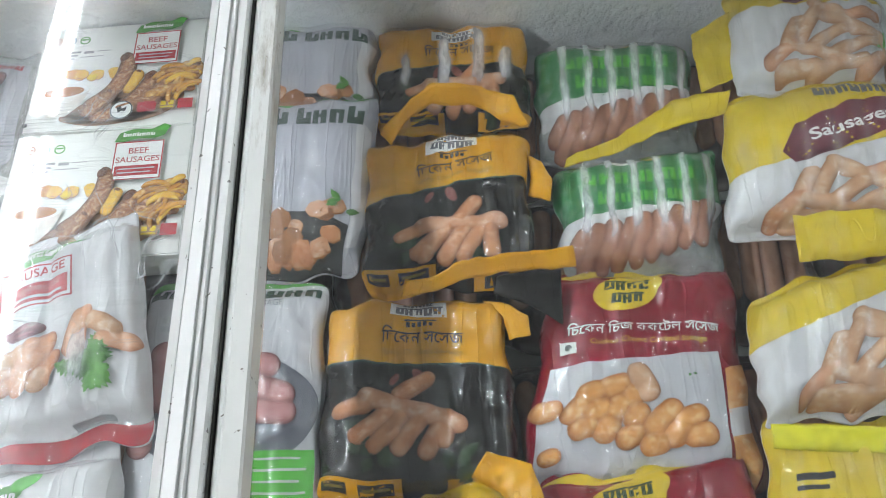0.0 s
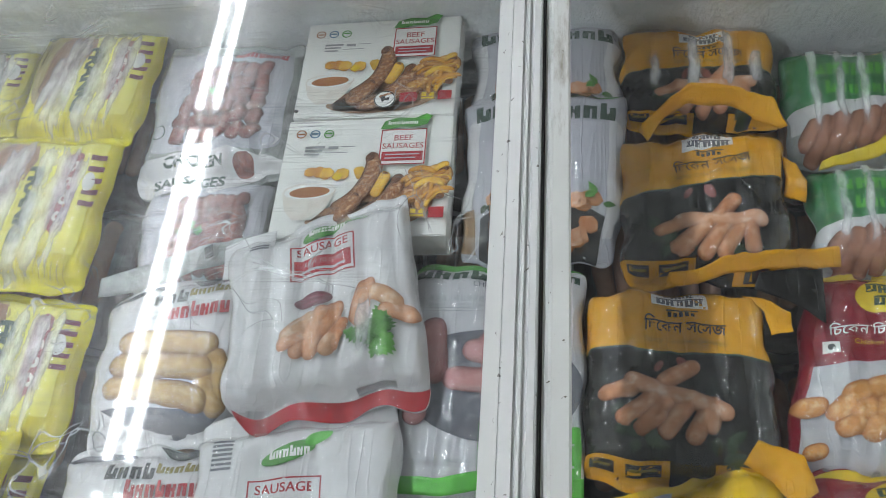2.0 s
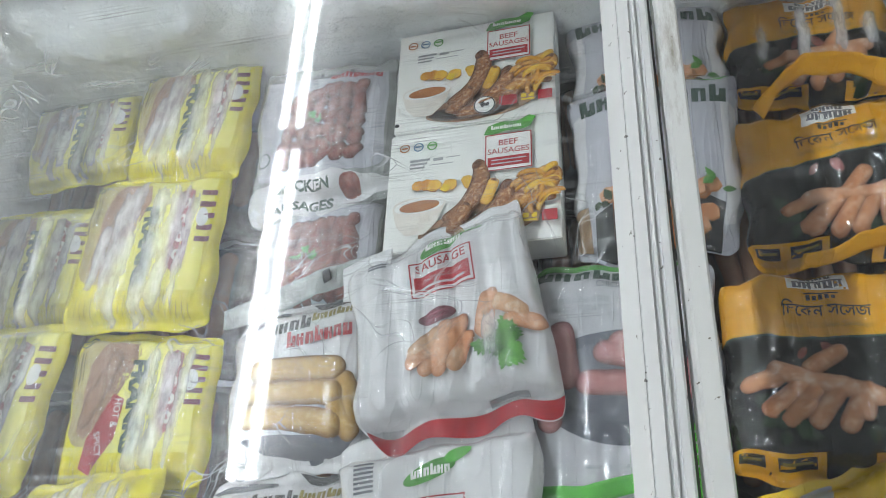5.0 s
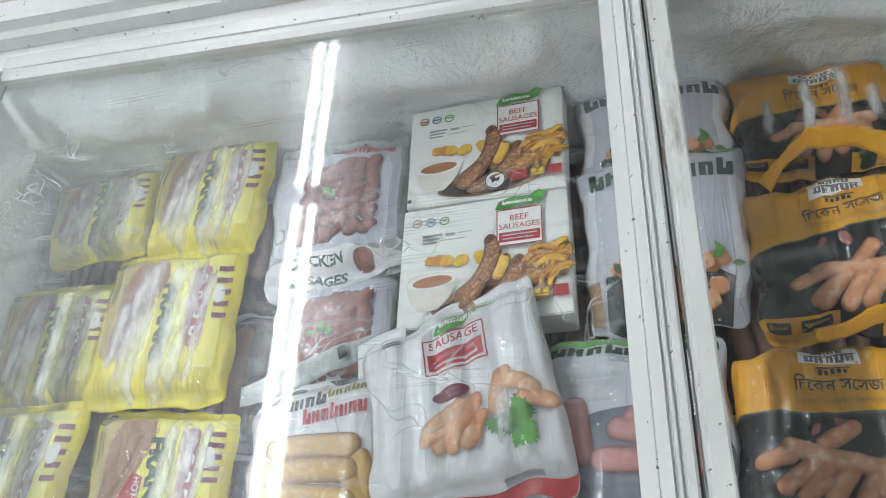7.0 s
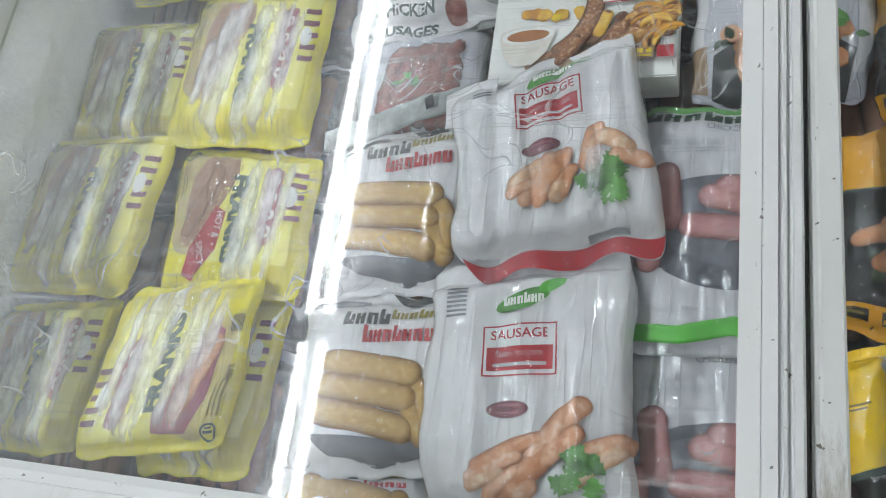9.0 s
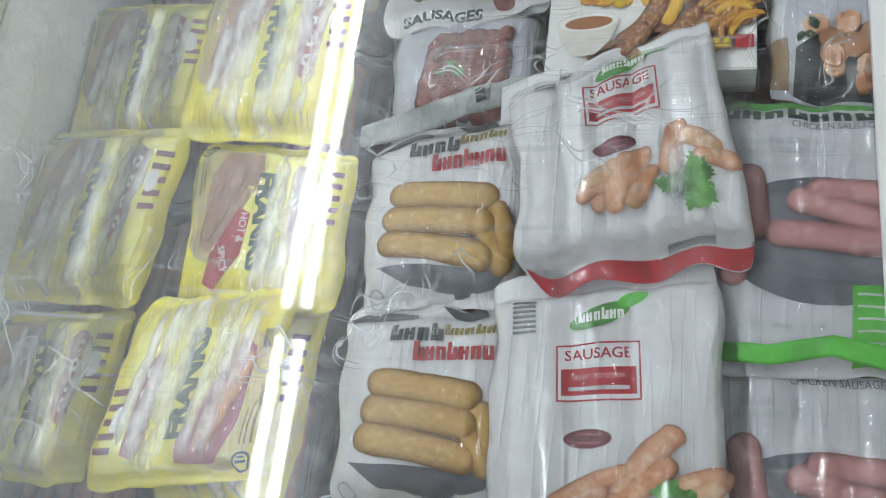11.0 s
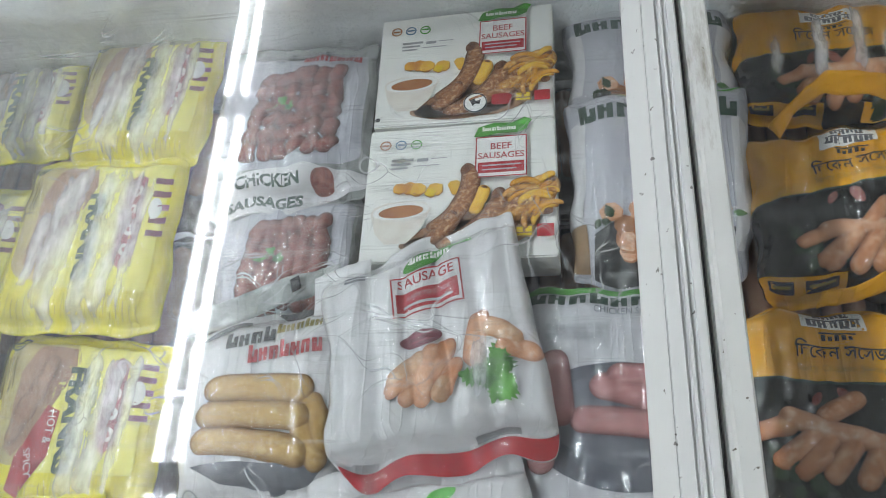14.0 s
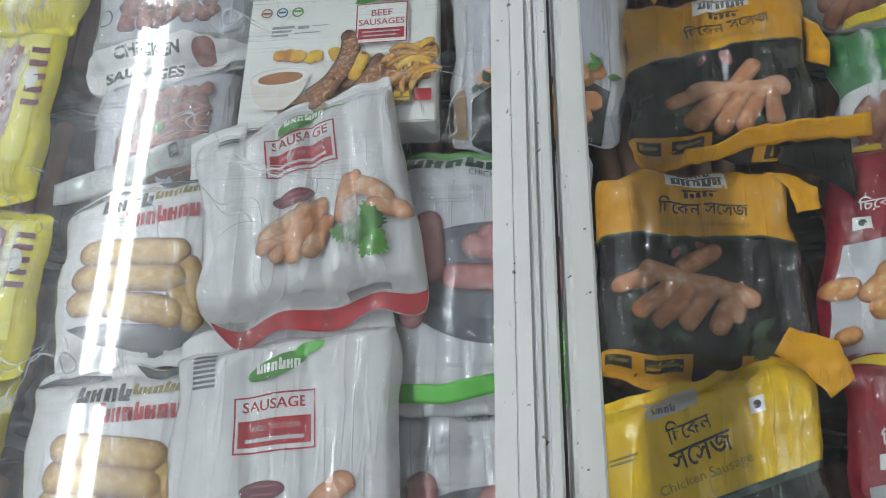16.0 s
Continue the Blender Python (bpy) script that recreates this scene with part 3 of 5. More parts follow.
        def quad(x0, y0, x1, y1):
            bm.faces.new([bm.verts.new((x, y + lean * (x - left), 0)) for x, y in ((x0, y0), (x1, y0), (x1, y1), (x0, y1))])

        for k in range(n):
            x, w = left + k * step, step * (0.80 if k % 3 else 0.88)
            low, high = (foot + hgt * (0.0 if k % 2 else 0.12), foot + hgt * 0.80) if bar else (foot, foot + hgt * (1.0 if k in tall else 0.74))
            mid, slit = x + w * (0.5 if k % 2 else 0.56), w * 0.09
            split = low + (high - low) * (0.34 if k % 3 == 0 else 0.30)
            cap = high - (high - low) * (0.30 if k % 3 == 1 else 0.0)
            quad(x, low, mid - slit, high)
            quad(mid + slit, low, x + w, high if k not in tall or bar else foot + hgt * 0.70)
            if k % 3 == 0:
                quad(mid - slit, low, mid + slit, split)
            else:
                quad(mid - slit, cap - (high - low) * 0.26, mid + slit, cap)
        if bar:
            quad(left, foot + hgt * 0.82, left + n * step, foot + hgt)
        return part(name, self.cut(bm), mat, self.root, smooth=True)

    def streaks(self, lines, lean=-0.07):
        """Long white streaks, rime and painted glare in one, that thin out towards their sides."""
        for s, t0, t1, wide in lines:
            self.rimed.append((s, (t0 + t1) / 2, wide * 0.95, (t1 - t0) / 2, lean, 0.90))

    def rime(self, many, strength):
        """Patches of rime on the wrapper, also laid on as painted gloss."""
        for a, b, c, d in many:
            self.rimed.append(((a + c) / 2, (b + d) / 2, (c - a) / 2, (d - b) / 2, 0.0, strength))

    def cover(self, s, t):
        """How thickly the wrapper is whitened at a place, by rime and painted glare."""
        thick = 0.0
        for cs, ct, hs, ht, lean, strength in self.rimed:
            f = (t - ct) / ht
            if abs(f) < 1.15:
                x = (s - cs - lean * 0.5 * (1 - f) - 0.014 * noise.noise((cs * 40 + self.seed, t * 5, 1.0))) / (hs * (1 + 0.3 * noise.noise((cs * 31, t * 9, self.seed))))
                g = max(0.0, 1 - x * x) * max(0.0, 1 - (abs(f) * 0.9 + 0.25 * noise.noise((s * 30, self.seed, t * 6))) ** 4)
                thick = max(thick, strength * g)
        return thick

    def wrap(self):
        """The clear outer wrapper: drawn tight over print and contents, finely pleated, rimed in places."""
        bm = bmesh.new()
        cov, loose = bm.verts.layers.float.new("cover"), bm.verts.layers.float.new("loose")
        nu, nv = max(10, int(self.w / 0.0021)), max(10, int(self.h / 0.0038))
        q, grid = self.seed, []
        for i in range(nu + 1):
            col = []
            for j in range(nv + 1):
                s, t = -0.012 + 1.024 * i / nu, -0.012 + 1.024 * j / nv
                e = min(1.0, 9 * max(0.0, min(s, 1 - s, t, 1 - t)))
                u, w = s * self.w, t * self.h
                wander = 2.2 * noise.noise((q, w * 6, 2.0)) + 0.9 * noise.noise((u * 30, w * 22, q))
                pleat = (0.55 + 0.6 * noise.noise((u * 18 + q, w * 9, 7.0))) * math.cos(2 * math.pi * u / self.pitch + wander) + 1.2 * (1 - abs(noise.noise((u * 20 + w * 14, w * 24 - u * 12, q + 4)))) ** 5
                v = bm.verts.new(self.at(min(max(s, 0), 1), min(max(t, 0), 1), self.level + 0.0004 + 0.0040 * e * self.profile(min(max(s, 0), 1), min(max(t, 0), 1)) + 0.0013 * pleat))
                v[cov], v[loose] = self.cover(s, t), 1 - e * min(1.0, self.profile(min(max(s, 0), 1), min(max(t, 0), 1)) ** 3)
                col.append(v)
            grid.append(col)
        for i in range(nu):
            for j in range(nv):
                bm.faces.new((grid[i][j], grid[i + 1][j], grid[i + 1][j + 1], grid[i][j + 1]))
        made = part("wrapper", bm, WRAP, self.root, "clear glossy crinkled plastic wrapper", smooth=True)
        made.visible_shadow = False


LETTERS = {}


def glyphs(words, bold):
    if (words, bold) not in LETTERS:
        cu = bpy.data.curves.new("lettering", "FONT")
        cu.body, cu.offset, cu.resolution_u = words, bold, 3
        ob = new("lettering", cu)
        dg = bpy.context.evaluated_depsgraph_get()
        me = bpy.data.meshes.new_from_object(ob.evaluated_get(dg))
        bm = bmesh.new()
        bm.from_mesh(me)
        bpy.data.objects.remove(ob)
        bpy.data.meshes.remove(me)
        bpy.data.curves.remove(cu)
        LETTERS[words, bold] = bm
    return LETTERS[words, bold]


def ribbon(name, near, far, mat, parent, n=26, m=5, ripple=0.003, label=""):
    """A strip of film between two polylines in the world, given a hair of thickness."""
    def along(pts, f):
        x = f * (len(pts) - 1)
        i = min(int(x), len(pts) - 2)
        a, b, g = Vector(pts[i]), Vector(pts[i + 1]), x - int(min(x, len(pts) - 2))
        g = g * g * (3 - 2 * g) * 0.5 + g * 0.5
        return a.lerp(b, g)
    bm = bmesh.new()
    rows = []
    base = parent.location
    for i in range(n + 1):
        p, q = along(near, i / n), along(far, i / n)
        row = []
        for j in range(m + 1):
            c = p.lerp(q, j / m)
            c.z += ripple * noise.noise((c.x * 45, c.y * 45, 2.0)) + ripple * 0.5 * noise.noise((c.x * 120, c.y * 120, 5.0))
            row.append(bm.verts.new(c - base))
        rows.append(row)
    for i in range(n):
        for j in range(m):
            bm.faces.new((rows[i][j], rows[i + 1][j], rows[i + 1][j + 1], rows[i][j + 1]))
    bmesh.ops.recalc_face_normals(bm, faces=bm.faces)
    bmesh.ops.solidify(bm, geom=bm.faces[:], thickness=0.0006)
    return part(name, bm, mat, parent, label, smooth=True)

# ---- film and print colours ----
F_YELLOW = film("lemon_film", (0.84, 0.74, 0.03), frost=0.16, wrinkle=1.0, second=(0.62, 0.52, 0.03))
F_MILK = film("milky_film", (0.57, 0.57, 0.60), frost=0.2, second=(0.49, 0.49, 0.52), wrinkle=0.9)
F_WINDOW = film("brown_window_film", (0.48, 0.37, 0.20), frost=0.10, second=(0.62, 0.52, 0.16), wrinkle=1.0)
F_WHITE = film("white_film", (0.73, 0.73, 0.74), frost=0.3, second=(0.60, 0.585, 0.60), wrinkle=1.0)
F_CLEAR = film("cloudy_clear_film", (0.42, 0.44, 0.43), frost=0.35, second=(0.22, 0.23, 0.22), wrinkle=1.2)
F_GREY = film("pale_grey_film", (0.52, 0.52, 0.57), frost=0.15, second=(0.44, 0.44, 0.50), wrinkle=1.1)
F_ORANGE = film("amber_film", (0.74, 0.36, 0.012), frost=0.03, second=(0.64, 0.29, 0.010), coat=0.7)
F_BLACK = film("black_film", (0.008, 0.007, 0.007), frost=0.012, second=(0.014, 0.012, 0.011), rough=0.26, coat=0.28, wrinkle=0.55)
F_RED = film("crimson_film", (0.27, 0.006, 0.022), frost=0.03)
F_GREEN = film("green_film", (0.04, 0.24, 0.08), frost=0.30)
F_DEEP = film("deep_yellow_film", (0.74, 0.55, 0.03), frost=0.12, second=(0.60, 0.43, 0.03))
F_GOLD = film("golden_film", (0.86, 0.56, 0.012), frost=0.04, second=(0.76, 0.47, 0.010))
CARD = film("white_card", (0.82, 0.82, 0.79), frost=0.0, rough=0.4, coat=0.2, wrinkle=0.015, second=(0.79, 0.79, 0.76), pleat=0.0)

# clear film darkened in colour, for the shade down in the gaps
BASE_CLEAR = film("shaded_clear_film", (0.13, 0.12, 0.11), frost=0.2, second=(0.06, 0.05, 0.045))
# INK
I_BLACK = ink("black_ink", (0.025, 0.027, 0.03))
I_DARKGREEN = ink("dark_green_ink", (0.03, 0.07, 0.05))
I_RED = ink("red_ink", (0.44, 0.015, 0.025))
I_MAROON = ink("maroon_ink", (0.17, 0.03, 0.05))
I_MAUVE = ink("mauve_ink", (0.34, 0.09, 0.13))
I_GREEN = ink("green_ink", (0.07, 0.30, 0.04))
I_LIME = ink("bright_green_ink", (0.10, 0.48, 0.05))
I_LEAF = leaf_mat("leaf_green", (0.012, 0.075, 0.008), (0.16, 0.44, 0.08))
I_DARKLEAF = leaf_mat("dark_leaf_green", (0.006, 0.018, 0.005), (0.025, 0.07, 0.014))
I_GREY = ink("grey_ink", (0.36, 0.37, 0.38))
I_PALE = ink("pale_grey_ink", (0.52, 0.53, 0.56))
I_SLATE = ink("slate_ink", (0.085, 0.09, 0.115), (0.14, 0.145, 0.17), scale=40)
I_WELL = ink("grey_glaze", (0.17, 0.175, 0.205), (0.12, 0.125, 0.15), scale=30)
I_BLUE = ink("blue_ink", (0.08, 0.2, 0.34))
I_WHITE = ink("white_ink", (0.80, 0.80, 0.78), (0.76, 0.76, 0.74))
I_CREAM = ink("cream_china", (0.74, 0.70, 0.64), (0.66, 0.60, 0.54))
I_YELLOW = ink("yellow_ink", (0.78, 0.55, 0.02))
I_STRAW = ink("straw_yellow_ink", (0.84, 0.79, 0.20), (0.78, 0.72, 0.12))
I_LEMON = ink("lemon_ink", (0.78, 0.72, 0.03))
I_FAINT = ink("pale_olive_ink", (0.50, 0.42, 0.06))
I_OLIVE = ink("olive_ink", (0.26, 0.20, 0.03))
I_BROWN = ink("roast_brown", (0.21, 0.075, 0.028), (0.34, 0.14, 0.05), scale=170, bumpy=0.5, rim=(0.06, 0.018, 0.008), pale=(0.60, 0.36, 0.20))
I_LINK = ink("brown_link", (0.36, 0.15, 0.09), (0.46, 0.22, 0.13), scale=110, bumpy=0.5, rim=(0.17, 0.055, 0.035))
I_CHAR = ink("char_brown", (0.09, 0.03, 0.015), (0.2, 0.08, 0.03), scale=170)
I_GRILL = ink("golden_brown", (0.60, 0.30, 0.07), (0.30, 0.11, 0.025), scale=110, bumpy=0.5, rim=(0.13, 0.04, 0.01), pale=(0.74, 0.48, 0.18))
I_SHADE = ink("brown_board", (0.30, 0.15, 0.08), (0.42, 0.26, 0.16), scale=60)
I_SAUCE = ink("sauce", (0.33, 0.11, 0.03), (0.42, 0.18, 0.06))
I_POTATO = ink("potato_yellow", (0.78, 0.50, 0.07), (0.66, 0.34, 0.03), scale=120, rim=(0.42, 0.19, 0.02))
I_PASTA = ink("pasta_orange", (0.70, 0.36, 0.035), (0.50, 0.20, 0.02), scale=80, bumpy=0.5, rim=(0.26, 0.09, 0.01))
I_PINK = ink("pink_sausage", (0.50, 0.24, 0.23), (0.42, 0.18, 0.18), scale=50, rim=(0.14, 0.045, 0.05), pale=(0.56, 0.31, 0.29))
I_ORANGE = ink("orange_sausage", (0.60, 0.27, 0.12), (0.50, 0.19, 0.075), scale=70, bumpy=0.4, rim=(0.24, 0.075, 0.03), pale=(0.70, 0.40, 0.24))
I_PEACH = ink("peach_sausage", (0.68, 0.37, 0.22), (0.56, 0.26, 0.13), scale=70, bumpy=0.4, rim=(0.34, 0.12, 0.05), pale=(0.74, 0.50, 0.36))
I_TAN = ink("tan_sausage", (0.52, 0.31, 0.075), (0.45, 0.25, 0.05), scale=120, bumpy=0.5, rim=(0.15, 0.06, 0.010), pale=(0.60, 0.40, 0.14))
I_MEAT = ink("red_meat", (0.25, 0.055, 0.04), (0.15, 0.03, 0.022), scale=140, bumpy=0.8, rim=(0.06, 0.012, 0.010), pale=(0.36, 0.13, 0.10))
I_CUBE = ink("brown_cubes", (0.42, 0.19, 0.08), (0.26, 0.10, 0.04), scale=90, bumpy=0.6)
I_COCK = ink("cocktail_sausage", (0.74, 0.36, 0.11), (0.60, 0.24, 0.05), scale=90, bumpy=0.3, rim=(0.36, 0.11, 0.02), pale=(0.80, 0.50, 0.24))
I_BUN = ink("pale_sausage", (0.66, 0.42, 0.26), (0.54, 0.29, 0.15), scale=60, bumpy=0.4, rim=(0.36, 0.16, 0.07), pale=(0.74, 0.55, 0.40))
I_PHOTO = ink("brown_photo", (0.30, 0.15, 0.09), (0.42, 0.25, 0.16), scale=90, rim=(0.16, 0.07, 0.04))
I_KRAFT = ink("kraft_brown", (0.34, 0.22, 0.12), (0.26, 0.16, 0.08))


def wrap_mat():
    """Clear wrapper: sees through, glossy on its crinkles, white where rime and painted glare lie."""
    m, nt, b = nodes_of("clear_wrapper")
    out = nt.nodes["Material Output"]
    clear = add(nt, "ShaderNodeBsdfTransparent", Color=(0.985, 0.985, 0.985, 1))
    gloss = add(nt, "ShaderNodeBsdfGlossy", Roughness=0.085)
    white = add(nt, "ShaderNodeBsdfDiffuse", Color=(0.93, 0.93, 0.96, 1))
    ridge = ramp(nt, noise_of(nt, 85, 1, (1, 0.05, 1)).outputs[0], 0.455, 0.5)
    e = ridge.color_ramp.elements.new(0.545)
    e.color = (0, 0, 0, 1)
    # crinkles: small flat facets, each tilted its own way
    co = nt.nodes.new("ShaderNodeTexCoord")
    mp = nt.nodes.new("ShaderNodeMapping")
    mp.inputs["Scale"].default_value = (1, 0.45, 1)
    nt.links.new(co.outputs["Object"], mp.inputs[0])
    cell = nt.nodes.new("ShaderNodeTexVoronoi")
    cell.inputs["Scale"].default_value = 110
    nt.links.new(mp.outputs[0], cell.inputs["Vector"])
    away = nt.nodes.new("ShaderNodeVectorMath")
    away.operation = "SUBTRACT"
    nt.links.new(mp.outputs[0], away.inputs[0])
    nt.links.new(cell.outputs["Position"], away.inputs[1])
    tilt = nt.nodes.new("ShaderNodeVectorMath")
    tilt.operation = "SUBTRACT"
    tilt.inputs[1].default_value = (0.5, 0.5, 0.5)
    nt.links.new(cell.outputs["Color"], tilt.inputs[0])
    facet = nt.nodes.new("ShaderNodeVectorMath")
    facet.operation = "DOT_PRODUCT"
    nt.links.new(away.outputs[0], facet.inputs[0])
    nt.links.new(tilt.outputs[0], facet.inputs[1])
    at_seal = nt.nodes.new("ShaderNodeAttribute")
    at_seal.attribute_name = "loose"
    amount = nt.nodes.new("ShaderNodeMath")
    amount.operation = "MULTIPLY_ADD"
    amount.inputs[1].default_value, amount.inputs[2].default_value = 0.30, 0.015
    nt.links.new(at_seal.outputs["Fac"], amount.inputs[0])
    n1 = add(nt, "ShaderNodeBump", Strength=0.12, Distance=0.0010)
    nt.links.new(noise_of(nt, 42, 2, (1, 0.5, 1)).outputs[0], n1.inputs["Height"])
    n2 = add(nt, "ShaderNodeBump", Strength=0.10, Distance=0.0004)
    nt.links.new(ridge.outputs[0], n2.inputs["Height"])
    nt.links.new(n1.outputs[0], n2.inputs["Normal"])
    n3 = add(nt, "ShaderNodeBump", Distance=0.9)
    nt.links.new(amount.outputs[0], n3.inputs["Strength"])
    nt.links.new(facet.outputs["Value"], n3.inputs["Height"])
    nt.links.new(n2.outputs[0], n3.inputs["Normal"])
    nt.links.new(n3.outputs[0], gloss.inputs["Normal"])
    lw = add(nt, "ShaderNodeLayerWeight")
    lw.inputs[0].default_value = 0.5
    steep = nt.nodes.new("ShaderNodeMath")
    steep.operation = "POWER"
    steep.inputs[1].default_value = 4.0
    nt.links.new(lw.outputs["Facing"], steep.inputs[0])
    fr = nt.nodes.new("ShaderNodeMath")
    fr.operation = "MULTIPLY_ADD"
    fr.inputs[1].default_value, fr.inputs[2].default_value = 0.25, 0.07
    nt.links.new(steep.outputs[0], fr.inputs[0])
    first = nt.nodes.new("ShaderNodeMixShader")
    nt.links.new(fr.outputs[0], first.inputs[0])
    nt.links.new(clear.outputs[0], first.inputs[1])
    nt.links.new(gloss.outputs[0], first.inputs[2])
    at_whitening = nt.nodes.new("ShaderNodeAttribute")
    at_whitening.attribute_name = "cover"
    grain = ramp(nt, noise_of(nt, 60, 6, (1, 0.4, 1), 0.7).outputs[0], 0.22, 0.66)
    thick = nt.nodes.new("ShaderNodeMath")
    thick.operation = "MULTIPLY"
    nt.links.new(at_whitening.outputs["Fac"], thick.inputs[0])
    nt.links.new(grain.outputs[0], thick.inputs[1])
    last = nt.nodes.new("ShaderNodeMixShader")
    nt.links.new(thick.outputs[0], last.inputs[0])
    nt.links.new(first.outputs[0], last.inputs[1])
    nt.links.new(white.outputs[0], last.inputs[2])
    nt.links.new(last.outputs[0], out.inputs[0])
    return m


WRAP = wrap_mat()


# ---- the packs, product by product ----
class Carton(Pack):
    """A flat card box: the same drawing surface, but plane, with square sides."""

    def profile(self, s, t):
        return 1.0

    def body(self, bag, mat):
        bm = bmesh.new()
        ring = [self.at(s, t) for s, t in ((0, 0), (1, 0), (1, 1), (0, 1))]
        hi = [bm.verts.new(c) for c in ring]
        lo = [bm.verts.new((c.x, c.y, c.z - self.thick)) for c in ring]
        bm.faces.new(hi), bm.faces.new(lo[::-1])
        for i in range(4):
            bm.faces.new((lo[i], lo[(i + 1) % 4], hi[(i + 1) % 4], hi[i]))
        bmesh.ops.recalc_face_normals(bm, faces=bm.faces)
        bmesh.ops.bevel(bm, geom=bm.edges[:], offset=0.0012, segments=2, affect="EDGES")
        self.film = part(bag, bm, mat, self.root)


def corners(*c):
    return [(c[0], c[1]), (c[2], c[3]), (c[4], c[5]), (c[6], c[7])]


def marks(s0, s1, t0, t1, n, gap=0.35, rnd=None):
    """n upright bars between s0 and s1, standing for letters that are not spelled out."""
    step = (s1 - s0) / n
    return [(s0 + k * step, t0, s0 + (k + 1 - gap) * step, t1 - (0.25 * (t1 - t0) if k % 3 == 1 else 0)) for k in range(n)]


def beef_carton(c, z, lower=True):
    p = Carton("sausage_carton", "white card carton of beef sausages with a printed serving picture", "food box", corners(*c), z - 0.036, z - 0.036, 0.036, CARD,
               "beef sausage cartons", wob=0.0, crease=0.0, bag="carton")
    for k, m in enumerate((I_SAUCE, I_BLUE, I_GREEN)):
        p.ring("round_mark", 0.09 + 0.085 * k, 0.87 - 0.004 * k, 0.0052, 0.0013, m)
        p.rects("mark_bars", [(0.07 + 0.085 * k, 0.862, 0.11 + 0.085 * k, 0.876)], m)
    p.rects("print_bars", [(0.13, 0.735, 0.25, 0.755), (0.13, 0.705, 0.235, 0.722), (0.13, 0.675, 0.22, 0.690), (0.27, 0.725, 0.33, 0.75), (0.25, 0.69, 0.39, 0.697), (0.345, 0.74, 0.43, 0.747)], I_GREY)
    # picture
    p.ovals("board", [(0.50, 0.15, 0.046, 0.016, 4), (0.68, 0.22, 0.040, 0.022, 12), (0.36, 0.11, 0.026, 0.008, 0)], I_SHADE, n=30)
    p.chunks("potato", 9, 0.17, 0.46, 0.50, 0.53, 0.0070, (I_POTATO, I_YELLOW, I_PASTA, I_POTATO), 5)
    p.polys("bowl", [[(0.045, 0.345), (0.075, 0.20), (0.13, 0.12), (0.24, 0.12), (0.31, 0.21), (0.36, 0.365), (0.33, 0.41), (0.24, 0.425), (0.13, 0.42), (0.06, 0.385)]], I_CREAM)
    p.ovals("bowl_rim", [(0.203, 0.355, 0.0245, 0.0085, 4)], I_WHITE)
    p.ovals("sauce", [(0.205, 0.350, 0.0195, 0.0062, 4)], I_SAUCE)
    for s, t, l, w, g, m, b in ((0.90, 0.40, 0.050, 0.013, 48, I_GRILL, -0.16), (0.80, 0.38, 0.074, 0.015, 38, I_GRILL, -0.14), (0.61, 0.40, 0.030, 0.013, 70, I_POTATO, 0.0),
                                (0.70, 0.33, 0.080, 0.017, 40, I_BROWN, -0.13), (0.57, 0.27, 0.078, 0.018, 44, I_BROWN, -0.14), (0.46, 0.43, 0.074, 0.0185, 63, I_BROWN, -0.17),
                                (0.83, 0.26, 0.052, 0.013, 14, I_GRILL, 0.12), (0.66, 0.17, 0.050, 0.012, 10, I_BROWN, 0.08), (0.42, 0.22, 0.040, 0.015, 50, I_BROWN, -0.08)):
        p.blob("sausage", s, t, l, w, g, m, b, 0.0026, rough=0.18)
        ca, sa = math.cos(radians(g)), math.sin(radians(g))
        p.blob("charred_end", s + 0.40 * l * ca / p.w, t + 0.40 * l * sa / p.h, l * 0.16, w * 0.62, g, I_CHAR, 0, 0.0030, rough=0.4)
    rnd = random.Random(4)
    for k in range(20):
        p.blob("pasta", 0.885 + rnd.uniform(-0.085, 0.075), 0.38 + rnd.uniform(-0.14, 0.15), 0.028, 0.0062, rnd.uniform(-10, 75), (I_PASTA, I_GRILL, I_POTATO)[k % 3], 0.2, 0.002)
    # label
    p.rect("label_panel", 0.585, 0.555, 0.855, 0.86, I_WHITE)
    p.border("label_border", 0.585, 0.555, 0.855, 0.86, 0.0011, I_RED)
    p.text("lettering", "BEEF", 0.72, 0.785, 0.0066, I_RED, bold=0.01)
    p.text("lettering", "SAUSAGES", 0.72, 0.715, 0.0062, I_RED, width=0.040, bold=0.01)
    p.rect("label_strip", 0.60, 0.585, 0.84, 0.665, I_RED)
    p.rects("strip_bars", [(0.62, 0.635, 0.82, 0.645), (0.62, 0.605, 0.80, 0.615)], I_PALE)
    p.polys("emblem", [[(0.575, 0.865), (0.60, 0.935), (0.68, 0.965), (0.78, 0.955), (0.845, 0.995), (0.87, 0.955), (0.855, 0.90), (0.80, 0.875), (0.70, 0.88), (0.63, 0.86)]], I_GREEN)
    p.polys("emblem_leaf", [[(0.80, 0.945), (0.85, 1.0 - 0.012), (0.885, 0.97), (0.86, 0.93)]], I_LIME)
    p.glyph_row("emblem_forms", 0.62, 0.80, 0.902, 0.935, 7, I_WHITE)
    p.rect("red_block", 0.90, 0.115, 0.985, 0.20, I_RED)
    p.rect("yellow_block", 0.79, 0.115, 0.885, 0.195, I_KRAFT)
    p.rects("block_bars", [(0.80, 0.125, 0.875, 0.14), (0.80, 0.15, 0.83, 0.185), (0.845, 0.15, 0.875, 0.185)], I_YELLOW)
